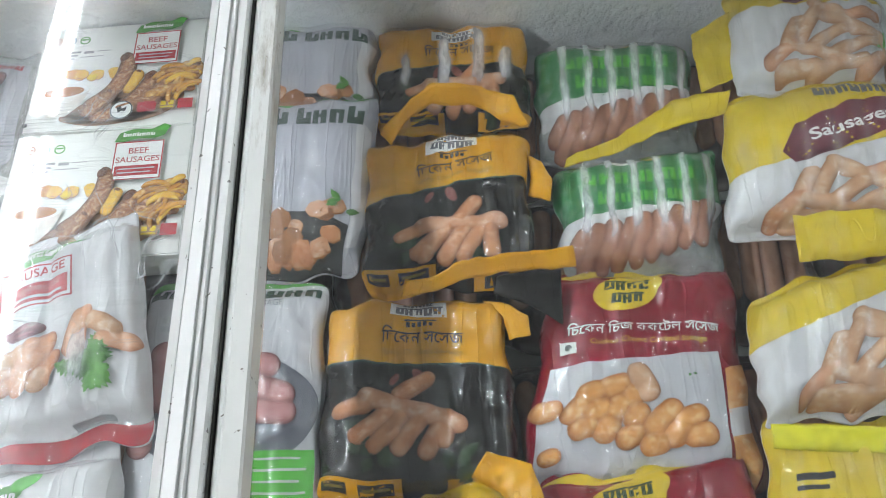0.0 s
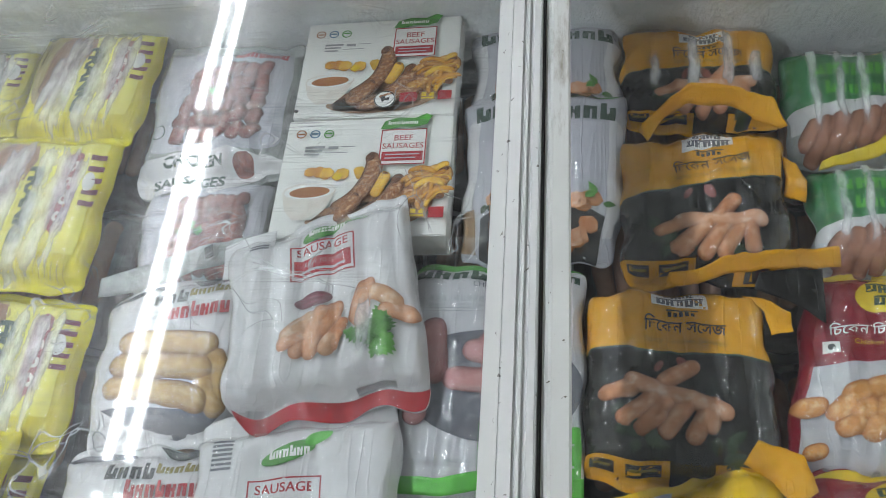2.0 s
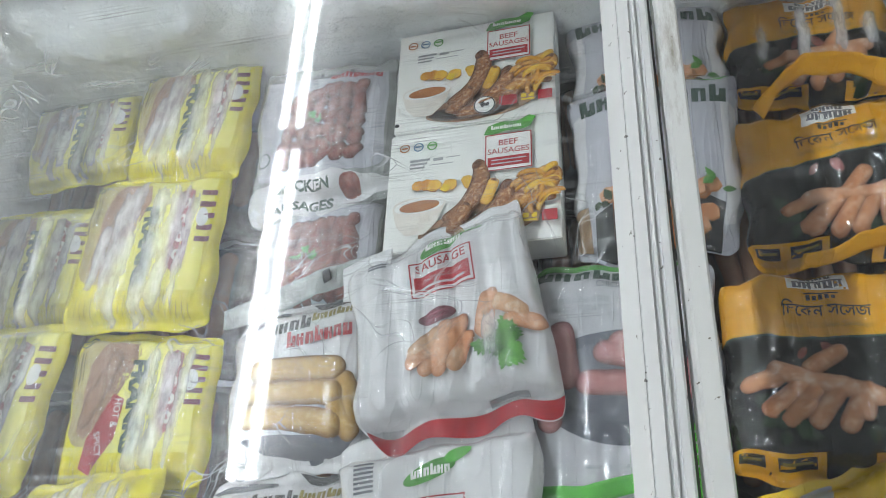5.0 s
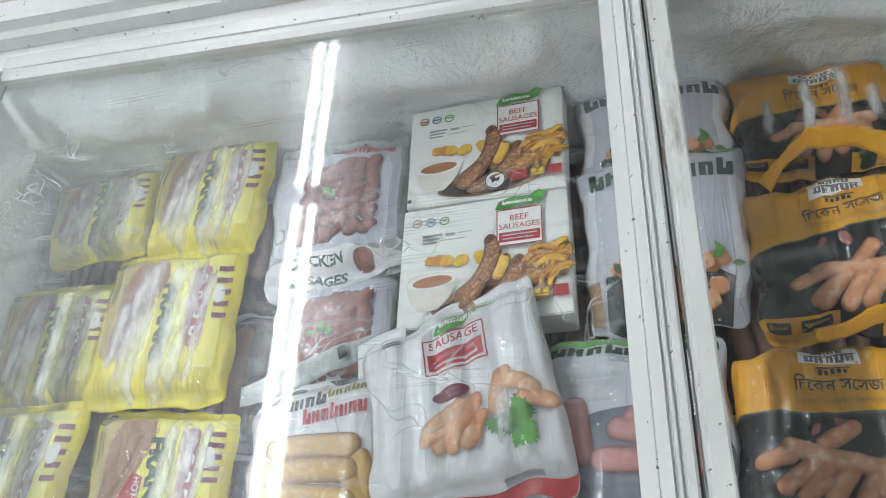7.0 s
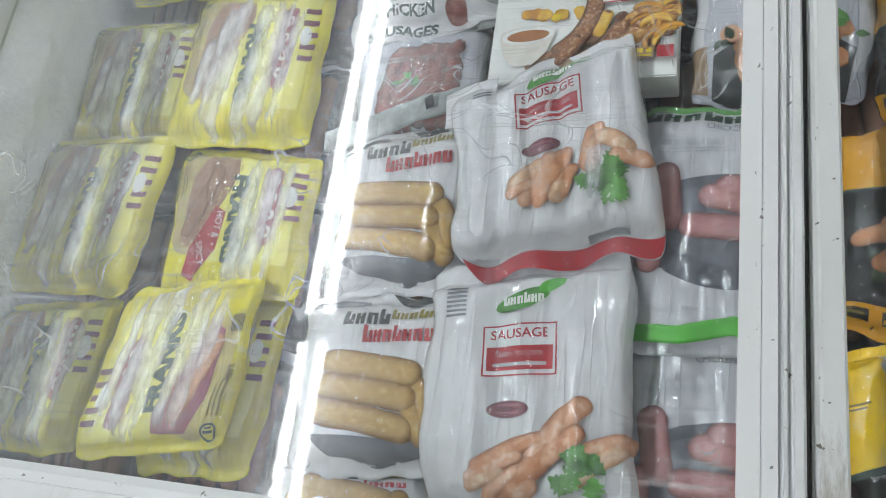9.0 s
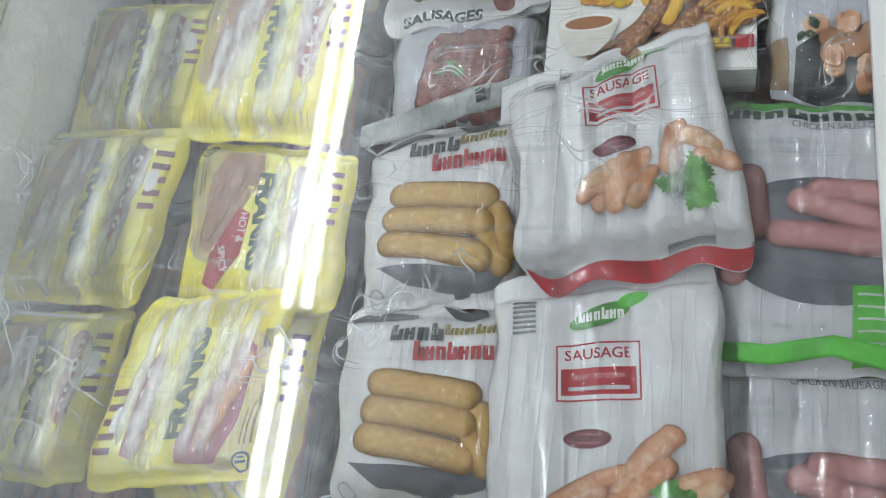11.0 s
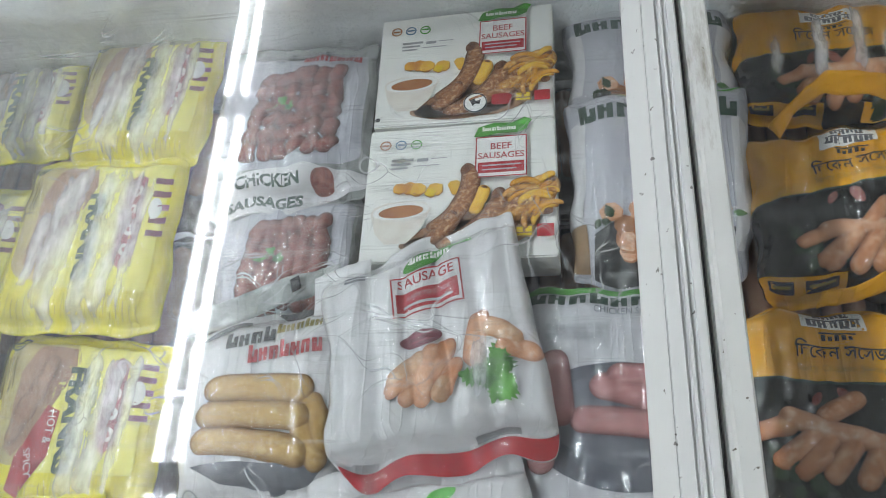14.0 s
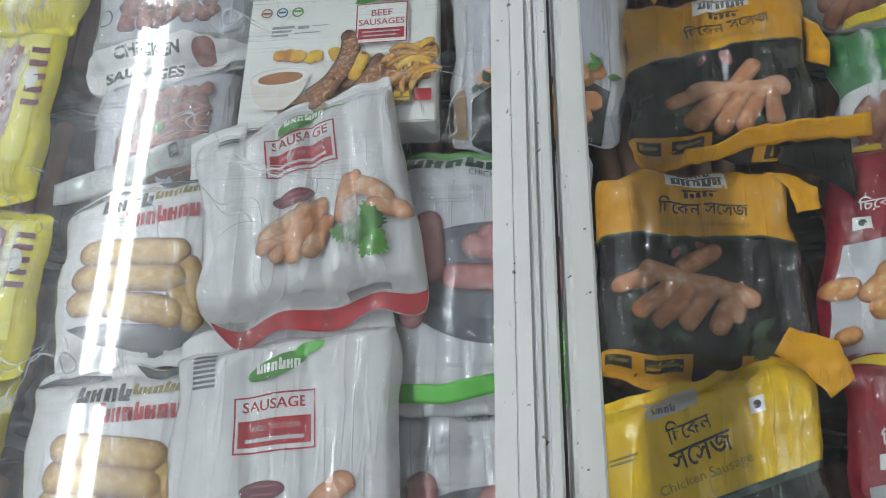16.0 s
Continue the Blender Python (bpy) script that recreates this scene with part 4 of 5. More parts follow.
    if not lower:
        p.rect("red_stamp", 0.665, 0.10, 0.775, 0.20, I_RED, r=0.003)
        p.ovals("stamp", [(0.575, 0.13, 0.0110, 0.0110, 0)], I_WHITE)
        p.ring("stamp_ring", 0.575, 0.13, 0.0108, 0.0012, I_BLACK)
        p.polys("stamp_print", [[(0.545, 0.15), (0.57, 0.165), (0.58, 0.14), (0.605, 0.155), (0.60, 0.115), (0.575, 0.12), (0.56, 0.10)]], I_BLACK)
        p.ovals("dot", [(0.03, 0.035, 0.0023, 0.0023, 0)], I_BLACK)
    return p


def franks(c, zb, zt, variant=0, thick=0.012):
    """Yellow pack of franks, its print lying sideways."""
    p = Pack("franks_pack", "crinkled lemon-yellow plastic pack of chicken franks, rimed and streaked white", "food pack", corners(*c), zb, zt, thick, F_YELLOW, "yellow franks packs",
             ribs=6, rib=0.0022, seal=0.07, wob=0.0035, crease=0.0013, square=14)
    p.rect("clear_window", 0.05, 0.26, 0.34 if variant != 3 else 0.50, 0.95, F_WINDOW, "see-through brownish window", r=0.02)
    p.polys("pale_panel", [[(0.32, 0.22), (0.90, 0.20), (0.94, 0.92), (0.46, 0.93), (0.40, 0.70), (0.30, 0.45)]], I_STRAW)
    p.polys("photo", [[(0.13, 0.35), (0.20, 0.30), (0.30, 0.42), (0.36, 0.60), (0.48, 0.80), (0.46, 0.90), (0.24, 0.92), (0.15, 0.75)]], I_PHOTO if variant != 2 else I_MAUVE)
    for k in range(3):
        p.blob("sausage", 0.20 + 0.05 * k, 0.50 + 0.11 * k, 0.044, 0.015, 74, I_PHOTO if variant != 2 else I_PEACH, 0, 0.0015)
    if variant == 3:
        p.polys("hot_plate", [[(0.20, 0.14), (0.27, 0.10), (0.33, 0.28), (0.40, 0.30), (0.42, 0.55), (0.35, 0.58), (0.32, 0.36), (0.22, 0.30)]], I_RED)
        p.text("lettering", "HOT &", 0.385, 0.46, 0.0065, I_WHITE, -90)
        p.text("lettering", "SPICY", 0.30, 0.27, 0.0065, I_WHITE, -78)
    p.text("lettering", "FRANKS", 0.50, 0.50, 0.0145, I_DARKGREEN, -90, 0.092, bold=0.06)
    if variant in (0, 3):
        p.text("lettering", "10 CHICKEN" if variant == 0 else "10 CHICKEN", 0.605, 0.63, 0.0075, I_DARKGREEN, -90, 0.052)
        p.rects("print_bars", [(0.57 + 0.018 * k, 0.20, 0.578 + 0.018 * k, 0.42) for k in range(4)], I_GREY)
    elif variant == 1:
        p.text("lettering", "ORIGINAL", 0.36, 0.40, 0.007, I_BLACK, -90, 0.045)
    # emblem plate with its plain shapes
    p.polys("emblem_plate", [[(0.665, 0.36), (0.72, 0.32), (0.79, 0.37), (0.80, 0.60), (0.79, 0.84), (0.73, 0.87), (0.67, 0.82), (0.68, 0.60)]], I_MAUVE)
    for k in range(4):
        p.ovals("emblem_letter", [(0.735, 0.77 - 0.115 * k, 0.0058, 0.0062, 0)], I_WHITE)
        p.ovals("emblem_letter_middle", [(0.735, 0.77 - 0.115 * k, 0.0022, 0.0026, 0)], I_MAUVE)
    p.rects("emblem_stripes", [(0.845, 0.50 + 0.075 * k, 0.955, 0.535 + 0.075 * k) for k in range(5)], I_MAROON)
    p.ovals("emblem_cap", [(0.87, 0.66, 0.006, 0.011, 0)], I_WHITE)
    p.ring("round_mark", 0.085, 0.92, 0.0075, 0.0018, I_DARKGREEN)
    p.rects("mark_bars", [(0.055, 0.915, 0.115, 0.928), (0.065, 0.895, 0.105, 0.905)], I_DARKGREEN)
    p.rects("side_print", [(0.04, 0.60, 0.055, 0.84), (0.075, 0.64, 0.085, 0.84), (0.10, 0.66, 0.108, 0.84)], I_OLIVE)
    # ingredients print and crimped lower seal
    rnd = random.Random(int(p.mid.x * 1000))
    p.rects("small_print", [(0.10 + 0.0185 * k, 0.05 + rnd.uniform(0, 0.03), 0.1065 + 0.0185 * k, 0.20 - rnd.uniform(0, 0.11)) for k in range(0, 44, 1 if variant == 2 else 2)], I_FAINT)
    shift = 0.012 * ((int(abs(p.mid.x) * 1000) % 5) - 2)
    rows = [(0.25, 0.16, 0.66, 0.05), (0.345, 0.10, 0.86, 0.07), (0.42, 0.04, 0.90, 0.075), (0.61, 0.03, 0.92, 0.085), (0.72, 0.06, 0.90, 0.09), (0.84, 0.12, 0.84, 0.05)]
    # streaks whiten the ribs for rime and for glare off the film
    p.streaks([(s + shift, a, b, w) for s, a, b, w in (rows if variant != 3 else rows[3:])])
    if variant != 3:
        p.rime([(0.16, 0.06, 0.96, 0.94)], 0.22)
    if variant == 2:
        p.rects("barcode", [(0.02 + 0.008 * k, 0.26, 0.025 + 0.008 * k, 0.36) for k in range(10)], I_BLACK)
        p.text("lettering", "340g", 0.045, 0.60, 0.006, I_BLACK, 90)
    return p


def meat_pack(c, zb, zt, band):
    p = Pack("sausage_pack", "clear vacuum pack of red chicken sausages with a herb sprig", "food pack", corners(*c), zb, zt, 0.020, F_CLEAR, "clear sausage packs",
             ribs=9, rib=0.0018, seal=0.12, wob=0.005, crease=0.0025, square=6)
    lo, hi = (0.26, 0.76) if band else (0.12, 0.72)
    p.rect("inner_card", 0.06, lo - 0.06, 0.96, 0.92, F_GREY, r=0.012)
    rnd = random.Random(5)
    for k in range(6):
        for q in range(6):
            t = lo + (hi - lo) * (k + 0.35) / 6
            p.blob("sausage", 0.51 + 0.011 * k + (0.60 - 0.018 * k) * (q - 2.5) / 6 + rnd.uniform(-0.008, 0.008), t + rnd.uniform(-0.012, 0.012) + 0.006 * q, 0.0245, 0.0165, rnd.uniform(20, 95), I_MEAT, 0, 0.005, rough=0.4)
    p.leaves("herb_sprig", 0.46, (lo + hi) / 2 + 0.06, 0.015, I_LEAF, 14, 3)
    if band:
        p.glyph_row("emblem_forms", 0.42, 0.72, 0.885, 0.95, 4, I_BLACK)
        p.glyph_row("emblem_red_forms", 0.55, 0.93, 0.82, 0.885, 7, I_RED)
        p.polys("seal_band", [[(0.0, 0.0), (0.30, 0.01), (0.55, -0.0), (1.0, 0.06), (1.0, 0.13), (0.8, 0.16), (0.62, 0.205), (0.40, 0.195), (0.0, 0.15)]], F_WHITE)
        p.text("lettering", "CHICKEN", 0.40, 0.142, 0.0095, I_DARKGREEN, 0, 0.062, bold=0.04)
        p.text("lettering", "SAUSAGES", 0.37, 0.058, 0.0095, I_DARKGREEN, -1, 0.076, bold=0.04)
        p.ovals("red_emblem", [(0.74, 0.125, 0.011, 0.010, 0)], I_MEAT)
    p.ring("round_mark", 0.11, 0.32 if band else 0.10, 0.008, 0.0013, I_DARKGREEN)
    p.rime([(0.05, 0.3, 0.95, 0.95)], 0.22)
    return p


def golden_pack(c, zb, zt):
    p = Pack("sausage_pack", "white plastic pack printed with golden sausages", "food pack", corners(*c), zb, zt, 0.022, F_WHITE, "white packs of golden sausages",
             ribs=9, rib=0.0012, seal=0.08, wob=0.006, crease=0.0012, square=5)
    p.polys("plate_shadow", [[(0.12, 0.20), (0.30, 0.10), (0.62, 0.045), (0.86, 0.09), (0.92, 0.16), (0.60, 0.13), (0.30, 0.20)]], I_SLATE)
    for s, t, l, g in ((0.52, 0.54, 0.092, -9), (0.50, 0.41, 0.098, -8), (0.485, 0.265, 0.102, -11)):
        p.blob("sausage", s, t, l, 0.0240, g, I_TAN, 0.02, 0.0060)
    for s, t, g in ((0.86, 0.40, -62), (0.90, 0.30, -70), (0.85, 0.22, -55), (0.80, 0.31, -70)):
        p.blob("sausage_end", s, t, 0.032, 0.018, g, I_TAN, 0, 0.003)
    p.glyph_row("emblem_forms", 0.30, 0.60, 0.79, 0.88, 4, I_BLACK)
    p.glyph_row("emblem_gold_forms", 0.60, 0.88, 0.825, 0.885, 5, I_OLIVE)
    p.glyph_row("emblem_red_forms", 0.44, 0.88, 0.69, 0.785, 7, I_RED)
    p.polys("seal_print", [[(0.0, 0.94), (0.18, 0.985), (0.40, 0.96), (0.40, 0.93), (0.2, 0.93), (0.06, 0.90)]], I_SLATE)
    p.polys("seal_print", [[(0.55, 0.985), (0.78, 1.0), (0.80, 0.95), (0.62, 0.94)], [(0.86, 0.955), (0.97, 0.985), (0.97, 0.94), (0.88, 0.92)]], I_BLACK)
    p.ring("round_mark", 0.10, 0.06, 0.007, 0.0012, I_GREY)
    return p


def ready_pack(c, zb, zt, low):
    """White ribbed pack with a framed label and a picture of sausages with a herb sprig."""
    p = Pack("sausage_pack", "white ribbed vacuum pack of sausages with a red framed label", "food pack", corners(*c), zb, zt, 0.026, F_WHITE, "white ribbed sausage packs",
             ribs=6 if not low else 4, rib=0.0055 if not low else 0.0025, seal=0.12, wob=0.008, crease=0.0012, square=12, soft=0.4)
    a = (0.36, 0.615, 0.70, 0.80) if not low else (0.31, 0.53, 0.665, 0.715)
    s0, t0, s1, t1 = a
    p.rect("label_panel", s0, t0, s1, t1, F_WHITE)
    p.border("label_border", s0, t0, s1, t1, 0.0013, I_RED)
    cs = (s0 + s1) / 2
    p.text("lettering", "SAUSAGE", cs, t1 - 0.035, 0.0075, I_RED, 0, 0.046, bold=0.015)
    p.rect("label_strip", s0 + 0.02, t0 + 0.02, s1 - 0.02, t0 + 0.105, I_RED)
    p.text("lettering", "READY TO COOK", cs, t0 + 0.078, 0.0034, I_PALE, 0, 0.038)
    p.rects("strip_bars", [(s0 + 0.05, t0 + 0.035, s1 - 0.05, t0 + 0.047)], I_PALE)
    ls, lt = (cs + 0.05, t1 + 0.05) if not low else (cs + 0.04, t1 + 0.085)
    p.ovals("emblem", [(ls - 0.03, lt, 0.022, 0.0075, 14)], I_GREEN)
    p.ovals("emblem_leaf", [(ls + 0.115, lt + 0.055, 0.012, 0.0055, 30)], I_LIME)
    p.glyph_row("emblem_forms", ls - 0.12, ls + 0.08, lt - 0.015, lt + 0.025, 6, I_WHITE)
    p.ovals("dark_oval", [(cs - 0.05, t0 - 0.115, 0.0165, 0.0068, 2)], I_MAROON)
    p.rects("oval_bars", [(cs - 0.11, t0 - 0.105, cs + 0.01, t0 - 0.098), (cs - 0.10, t0 - 0.13, cs, t0 - 0.123)], I_MAUVE)
    if low:
        p.rects("corner_print", [(0.10, 0.765 + 0.018 * k, 0.215, 0.775 + 0.018 * k) for k in range(7)], I_SLATE)
        ss = ((0.90, 0.285, 0.045, 0.015, 12), (0.86, 0.24, 0.05, 0.015, 30), (0.68, 0.335, 0.066, 0.018, 46), (0.45, 0.26, 0.066, 0.014, 24), (0.38, 0.215, 0.050, 0.013, 26), (0.34, 0.18, 0.034, 0.013, 20), (0.42, 0.165, 0.036, 0.012, 40), (0.60, 0.22, 0.086, 0.0175, 44), (0.50, 0.12, 0.036, 0.016, 50))
    else:
        p.rects("corner_print", [(0.135, 0.835 + 0.02 * k, 0.235, 0.848 + 0.02 * k) for k in range(5)], I_SLATE)
        ss = ((0.74, 0.44, 0.044, 0.016, 74), (0.84, 0.44, 0.036, 0.015, -35), (0.90, 0.36, 0.034, 0.014, -20), (0.57, 0.385, 0.036, 0.0155, 62), (0.50, 0.375, 0.036, 0.015, 58),
              (0.41, 0.37, 0.038, 0.015, 32), (0.38, 0.315, 0.030, 0.014, 20), (0.60, 0.315, 0.030, 0.014, 60), (0.49, 0.30, 0.036, 0.0155, 68), (0.56, 0.275, 0.024, 0.013, 60), (0.42, 0.275, 0.024, 0.013, 40))
    for k, (s, t, l, w, g) in enumerate(ss):
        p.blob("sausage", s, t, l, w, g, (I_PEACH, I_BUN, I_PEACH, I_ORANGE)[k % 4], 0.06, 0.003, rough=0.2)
    hs, ht = (0.77, 0.22) if low else (0.80, 0.31)
    p.leaves("herb_sprig", hs, ht, 0.026, I_LEAF, 13, 2 if low else 6, broad=1.15)
    if not low:
        p.streaks([(0.75, 0.20, 0.44, 0.045)], -0.03)
        p.polys("red_seal", [[(0.0, -0.01), (0.5, 0.0), (1.0, 0.0), (1.0, 0.075), (0.5, 0.075), (0.02, 0.06)]], I_RED)
        p.rects("seal_print", [(0.66, 0.085, 0.86, 0.098)], I_GREY)
    p.rime([(0.05, 0.1, 0.35, 0.9), (0.6, 0.6, 0.95, 0.95)], 0.16)
    return p


def country_bag(c, zb, zt, low):
    p = Pack("sausage_bag", "pale grey plastic bag with diced brown sausage pieces", "food pack", corners(*c), zb, zt, 0.024, F_GREY, "pale grey sausage bags",
             ribs=4, rib=0.002, seal=0.03, wob=0.006, crease=0.0012, square=4)
    p.polys("side_panel", [[(0.0, 0.26), (0.085, 0.26), (0.11, 0.80), (0.02, 0.80)], [(0.90, 0.1), (0.97, 0.1), (0.985, 0.75), (0.91, 0.8)]], F_WHITE)
    p.glyph_row("emblem_forms", 0.08, 0.52, 0.78, 0.90, 4, I_DARKGREEN)
    p.glyph_row("emblem_forms", 0.56, 0.95, 0.77, 0.89, 4, I_DARKGREEN)
    p.polys("green_corner", [[(0.25, 0.96), (0.38, 1.0), (0.52, 0.93), (0.50, 0.90), (0.40, 0.93)], [(0.66, 0.945), (0.80, 1.0), (0.98, 0.97), (0.92, 0.93), (0.78, 0.95)]], I_LIME)
    p.rects("print_bars", [(0.36, 0.62, 0.44, 0.64), (0.36, 0.595, 0.42, 0.61)], I_GREY)
    if low:
        p.rects("kraft_side", [(0.0, 0.03, 0.10, 0.255)], I_KRAFT)
    rnd = random.Random(11)
    # black also paints the shade in the gaps between the pieces
    p.polys("dish", [[(0.12, 0.02), (0.88, 0.0), (0.90, 0.20), (0.7, 0.28), (0.3, 0.27), (0.14, 0.2)]], I_BLACK)
    p.chunks("sausage_piece", 26, 0.20, 0.06, 0.82, 0.30, 0.0100, (I_CUBE, I_PEACH, I_ORANGE, I_ORANGE, I_CUBE, I_PEACH), 11)
    p.leaves("herb_leaf", 0.22, 0.28, 0.016, I_DARKLEAF, 3, 4)
    p.leaves("herb_leaf", 0.84, 0.30, 0.017, I_LEAF, 3, 9)
    p.rime([(0.1, 0.4, 0.9, 0.95)], 0.16)
    return p


def plate_pack(c, zb, zt, tall):
    p = Pack("sausage_pack", "flat white pack printed with pink sausages on a dark plate", "food pack", corners(*c), zb, zt, 0.012, F_MILK, "flat white sausage packs",
             seal=0.05, wob=0.004, crease=0.0015, square=8, ribs=0 if tall else 4, rib=0.004)
    b = 0.26 if tall else 0.05
    k = (1 - b) / 0.74 if tall else 1.0
    f = lambda t: b + t * (1 - b)
    p.glyph_row("emblem_forms", 0.02, 0.98, f(0.895), f(0.985), 9, I_DARKGREEN)
    p.polys("green_edge", [[(0.0, f(0.965)), (0.2, f(0.985)), (0.7, f(0.975)), (0.98, f(0.99)), (0.98, 1.0), (0.0, 1.0)]], I_GREEN)
    p.text("lettering", "CHICKEN SAUSAGE", 0.56, f(0.865), 0.0062, I_SLATE, 0, 0.062)
    p.rects("date_print", [(0.12 + 0.035 * q, f(0.70 + 0.05 * r), 0.147 + 0.035 * q, f(0.735 + 0.05 * r)) for q in range(9) for r in range(2)], I_PALE)
    p.ovals("plate", [(0.51, f(0.27), 0.0745, 0.050, -4)], I_SLATE, n=40)
    p.ovals("plate_well", [(0.52, f(0.30), 0.060, 0.036, -4)], I_WELL, n=36)
    for s, t, l, w, g in ((0.60, 0.50, 0.058, 0.021, -2), (0.60, 0.395, 0.086, 0.022, -17), (0.18, 0.45, 0.062, 0.0235, 97), (0.56, 0.265, 0.100, 0.0225, -5), (0.10, 0.20, 0.052, 0.021, 92)):
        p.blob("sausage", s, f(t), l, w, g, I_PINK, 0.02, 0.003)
    p.leaves("herb_leaf", 0.13, f(0.57), 0.008, I_LEAF, 4, 3)
    if tall:
        p.rect("green_panel", 0.62, 0.03, 0.985, 0.30, I_LIME)
        p.rects("panel_bars", [(0.64, 0.055 + 0.042 * q, 0.95 - 0.03 * (q % 2), 0.064 + 0.042 * q) for q in range(6)], I_PALE)
        p.rects("seal_print", [(0.12, 0.15, 0.24, 0.165), (0.28, 0.15, 0.36, 0.165), (0.4, 0.15, 0.5, 0.165)], I_PALE)
    return p


def spicy_pack(c, zb, zt, cut, gloss=0.0):
    """Amber and black pack; cut: where the amber ends at its left and right side."""
    p = Pack("sausage_pack", "amber and black plastic pack of spicy chicken sausages", "food pack", corners(*c), zb, zt, 0.024, F_BLACK, "amber and black sausage packs",
             seal=0.03, wob=0.005, crease=0.0028, square=6, ribs=5, rib=0.002, soft=0.4)
    a, b = cut
    p.polys("amber_panel", [[(0.0, a), (0.25, a + (b - a) * 0.22), (0.5, a + (b - a) * 0.55), (0.75, a + (b - a) * 0.8), (1.0, b), (1.0, 1.0), (0.0, 1.0)]], F_ORANGE)
    n = 10
    low = [(k / n, a + (b - a) * k / n - 0.012) for k in range(n + 1)]
    p.polys("green_line", [low + [(s, t + 0.012) for s, t in low[::-1]]], I_DARKGREEN)
    mid = lambda s, d: a + (b - a) * s + d
    tilt = math.degrees(math.atan2((b - a) * p.h, p.w))
    p.polys("white_label", [[(0.37, mid(0.37, 0.245)), (0.69, mid(0.69, 0.245)), (0.69, mid(0.69, 0.36)), (0.37, mid(0.37, 0.36))]], I_WHITE)
    p.glyph_row("emblem_forms", 0.40, 0.67, mid(0.53, 0.252), mid(0.53, 0.305), 5, I_SLATE, bar=True)
    p.glyph_row("emblem_forms", 0.44, 0.62, mid(0.53, 0.312), mid(0.53, 0.348), 4, I_SLATE, bar=True)
    p.rects("word_bars", marks(0.46, 0.62, mid(0.55, 0.190), mid(0.55, 0.218), 5, 0.35) + [(0.45, mid(0.55, 0.220), 0.63, mid(0.55, 0.228))], I_BLACK)
    p.text("lettering", "\u09bf\u099a\u09c7\u0995\u09a8 \u09b8\u09c7\u09b8\u099c", 0.55, mid(0.55, 0.135), 0.0105, I_BLACK, tilt, 0.068, bold=0.012)
    p.text("lettering", "Spicy Chicken Sausage", 0.55, mid(0.55, 0.060), 0.0050, I_OLIVE, tilt, 0.066)
    # sausages heaped on leaves
    p.leaves("dark_leaves", 0.22, 0.26, 0.020, I_DARKLEAF, 7, 3)
    p.leaves("dark_leaves", 0.70, 0.16, 0.022, I_DARKLEAF, 7, 8)
    if b > a:
        heap = ((0.30, 0.29, 0.034, 0.014, 25), (0.44, 0.22, 0.046, 0.0145, 52), (0.55, 0.20, 0.044, 0.0145, 58), (0.65, 0.20, 0.040, 0.014, 60), (0.76, 0.22, 0.034, 0.014, 95),
                (0.38, 0.20, 0.032, 0.014, 40), (0.62, 0.40, 0.036, 0.0135, 50), (0.58, 0.325, 0.080, 0.0150, 1))
    else:
        heap = ((0.50, 0.50, 0.038, 0.014, 28), (0.19, 0.41, 0.034, 0.0150, 12), (0.60, 0.25, 0.036, 0.0145, 62), (0.66, 0.29, 0.032, 0.014, 75), (0.30, 0.33, 0.044, 0.0145, 38),
                (0.39, 0.32, 0.046, 0.0150, 50), (0.49, 0.29, 0.044, 0.0150, 52), (0.35, 0.26, 0.030, 0.0135, 35), (0.49, 0.385, 0.088, 0.0160, -19))
    for s, t, l, w, g in heap:
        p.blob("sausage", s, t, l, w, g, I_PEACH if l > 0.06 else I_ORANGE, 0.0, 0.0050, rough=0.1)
    p.leaves("dark_leaves", 0.30, 0.20, 0.020, I_DARKLEAF, 9, 13)
    p.ovals("chilli", [(0.53, mid(0.5, -0.07), 0.004, 0.008, 30), (0.40, mid(0.5, -0.08), 0.003, 0.006, -30)], I_MEAT)
    p.polys("amber_foot", [[(0.0, -0.02), (0.44, -0.02), (0.44, 0.085), (0.0, 0.09)], [(0.66, 0.0), (1.0, 0.0), (1.0, 0.06), (0.66, 0.07)]], F_ORANGE)
    p.rects("foot_boxes", [(0.03, 0.03, 0.16, 0.07), (0.22, 0.03, 0.40, 0.07), (0.72, 0.01, 0.86, 0.05)], I_BLACK)
    p.rects("box_bars", [(0.05, 0.045, 0.14, 0.055), (0.24, 0.045, 0.38, 0.055)], I_OLIVE)
    # white patches painted on as the film's gloss
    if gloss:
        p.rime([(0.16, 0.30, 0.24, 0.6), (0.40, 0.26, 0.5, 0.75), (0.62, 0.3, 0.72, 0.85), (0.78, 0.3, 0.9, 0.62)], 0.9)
    return p


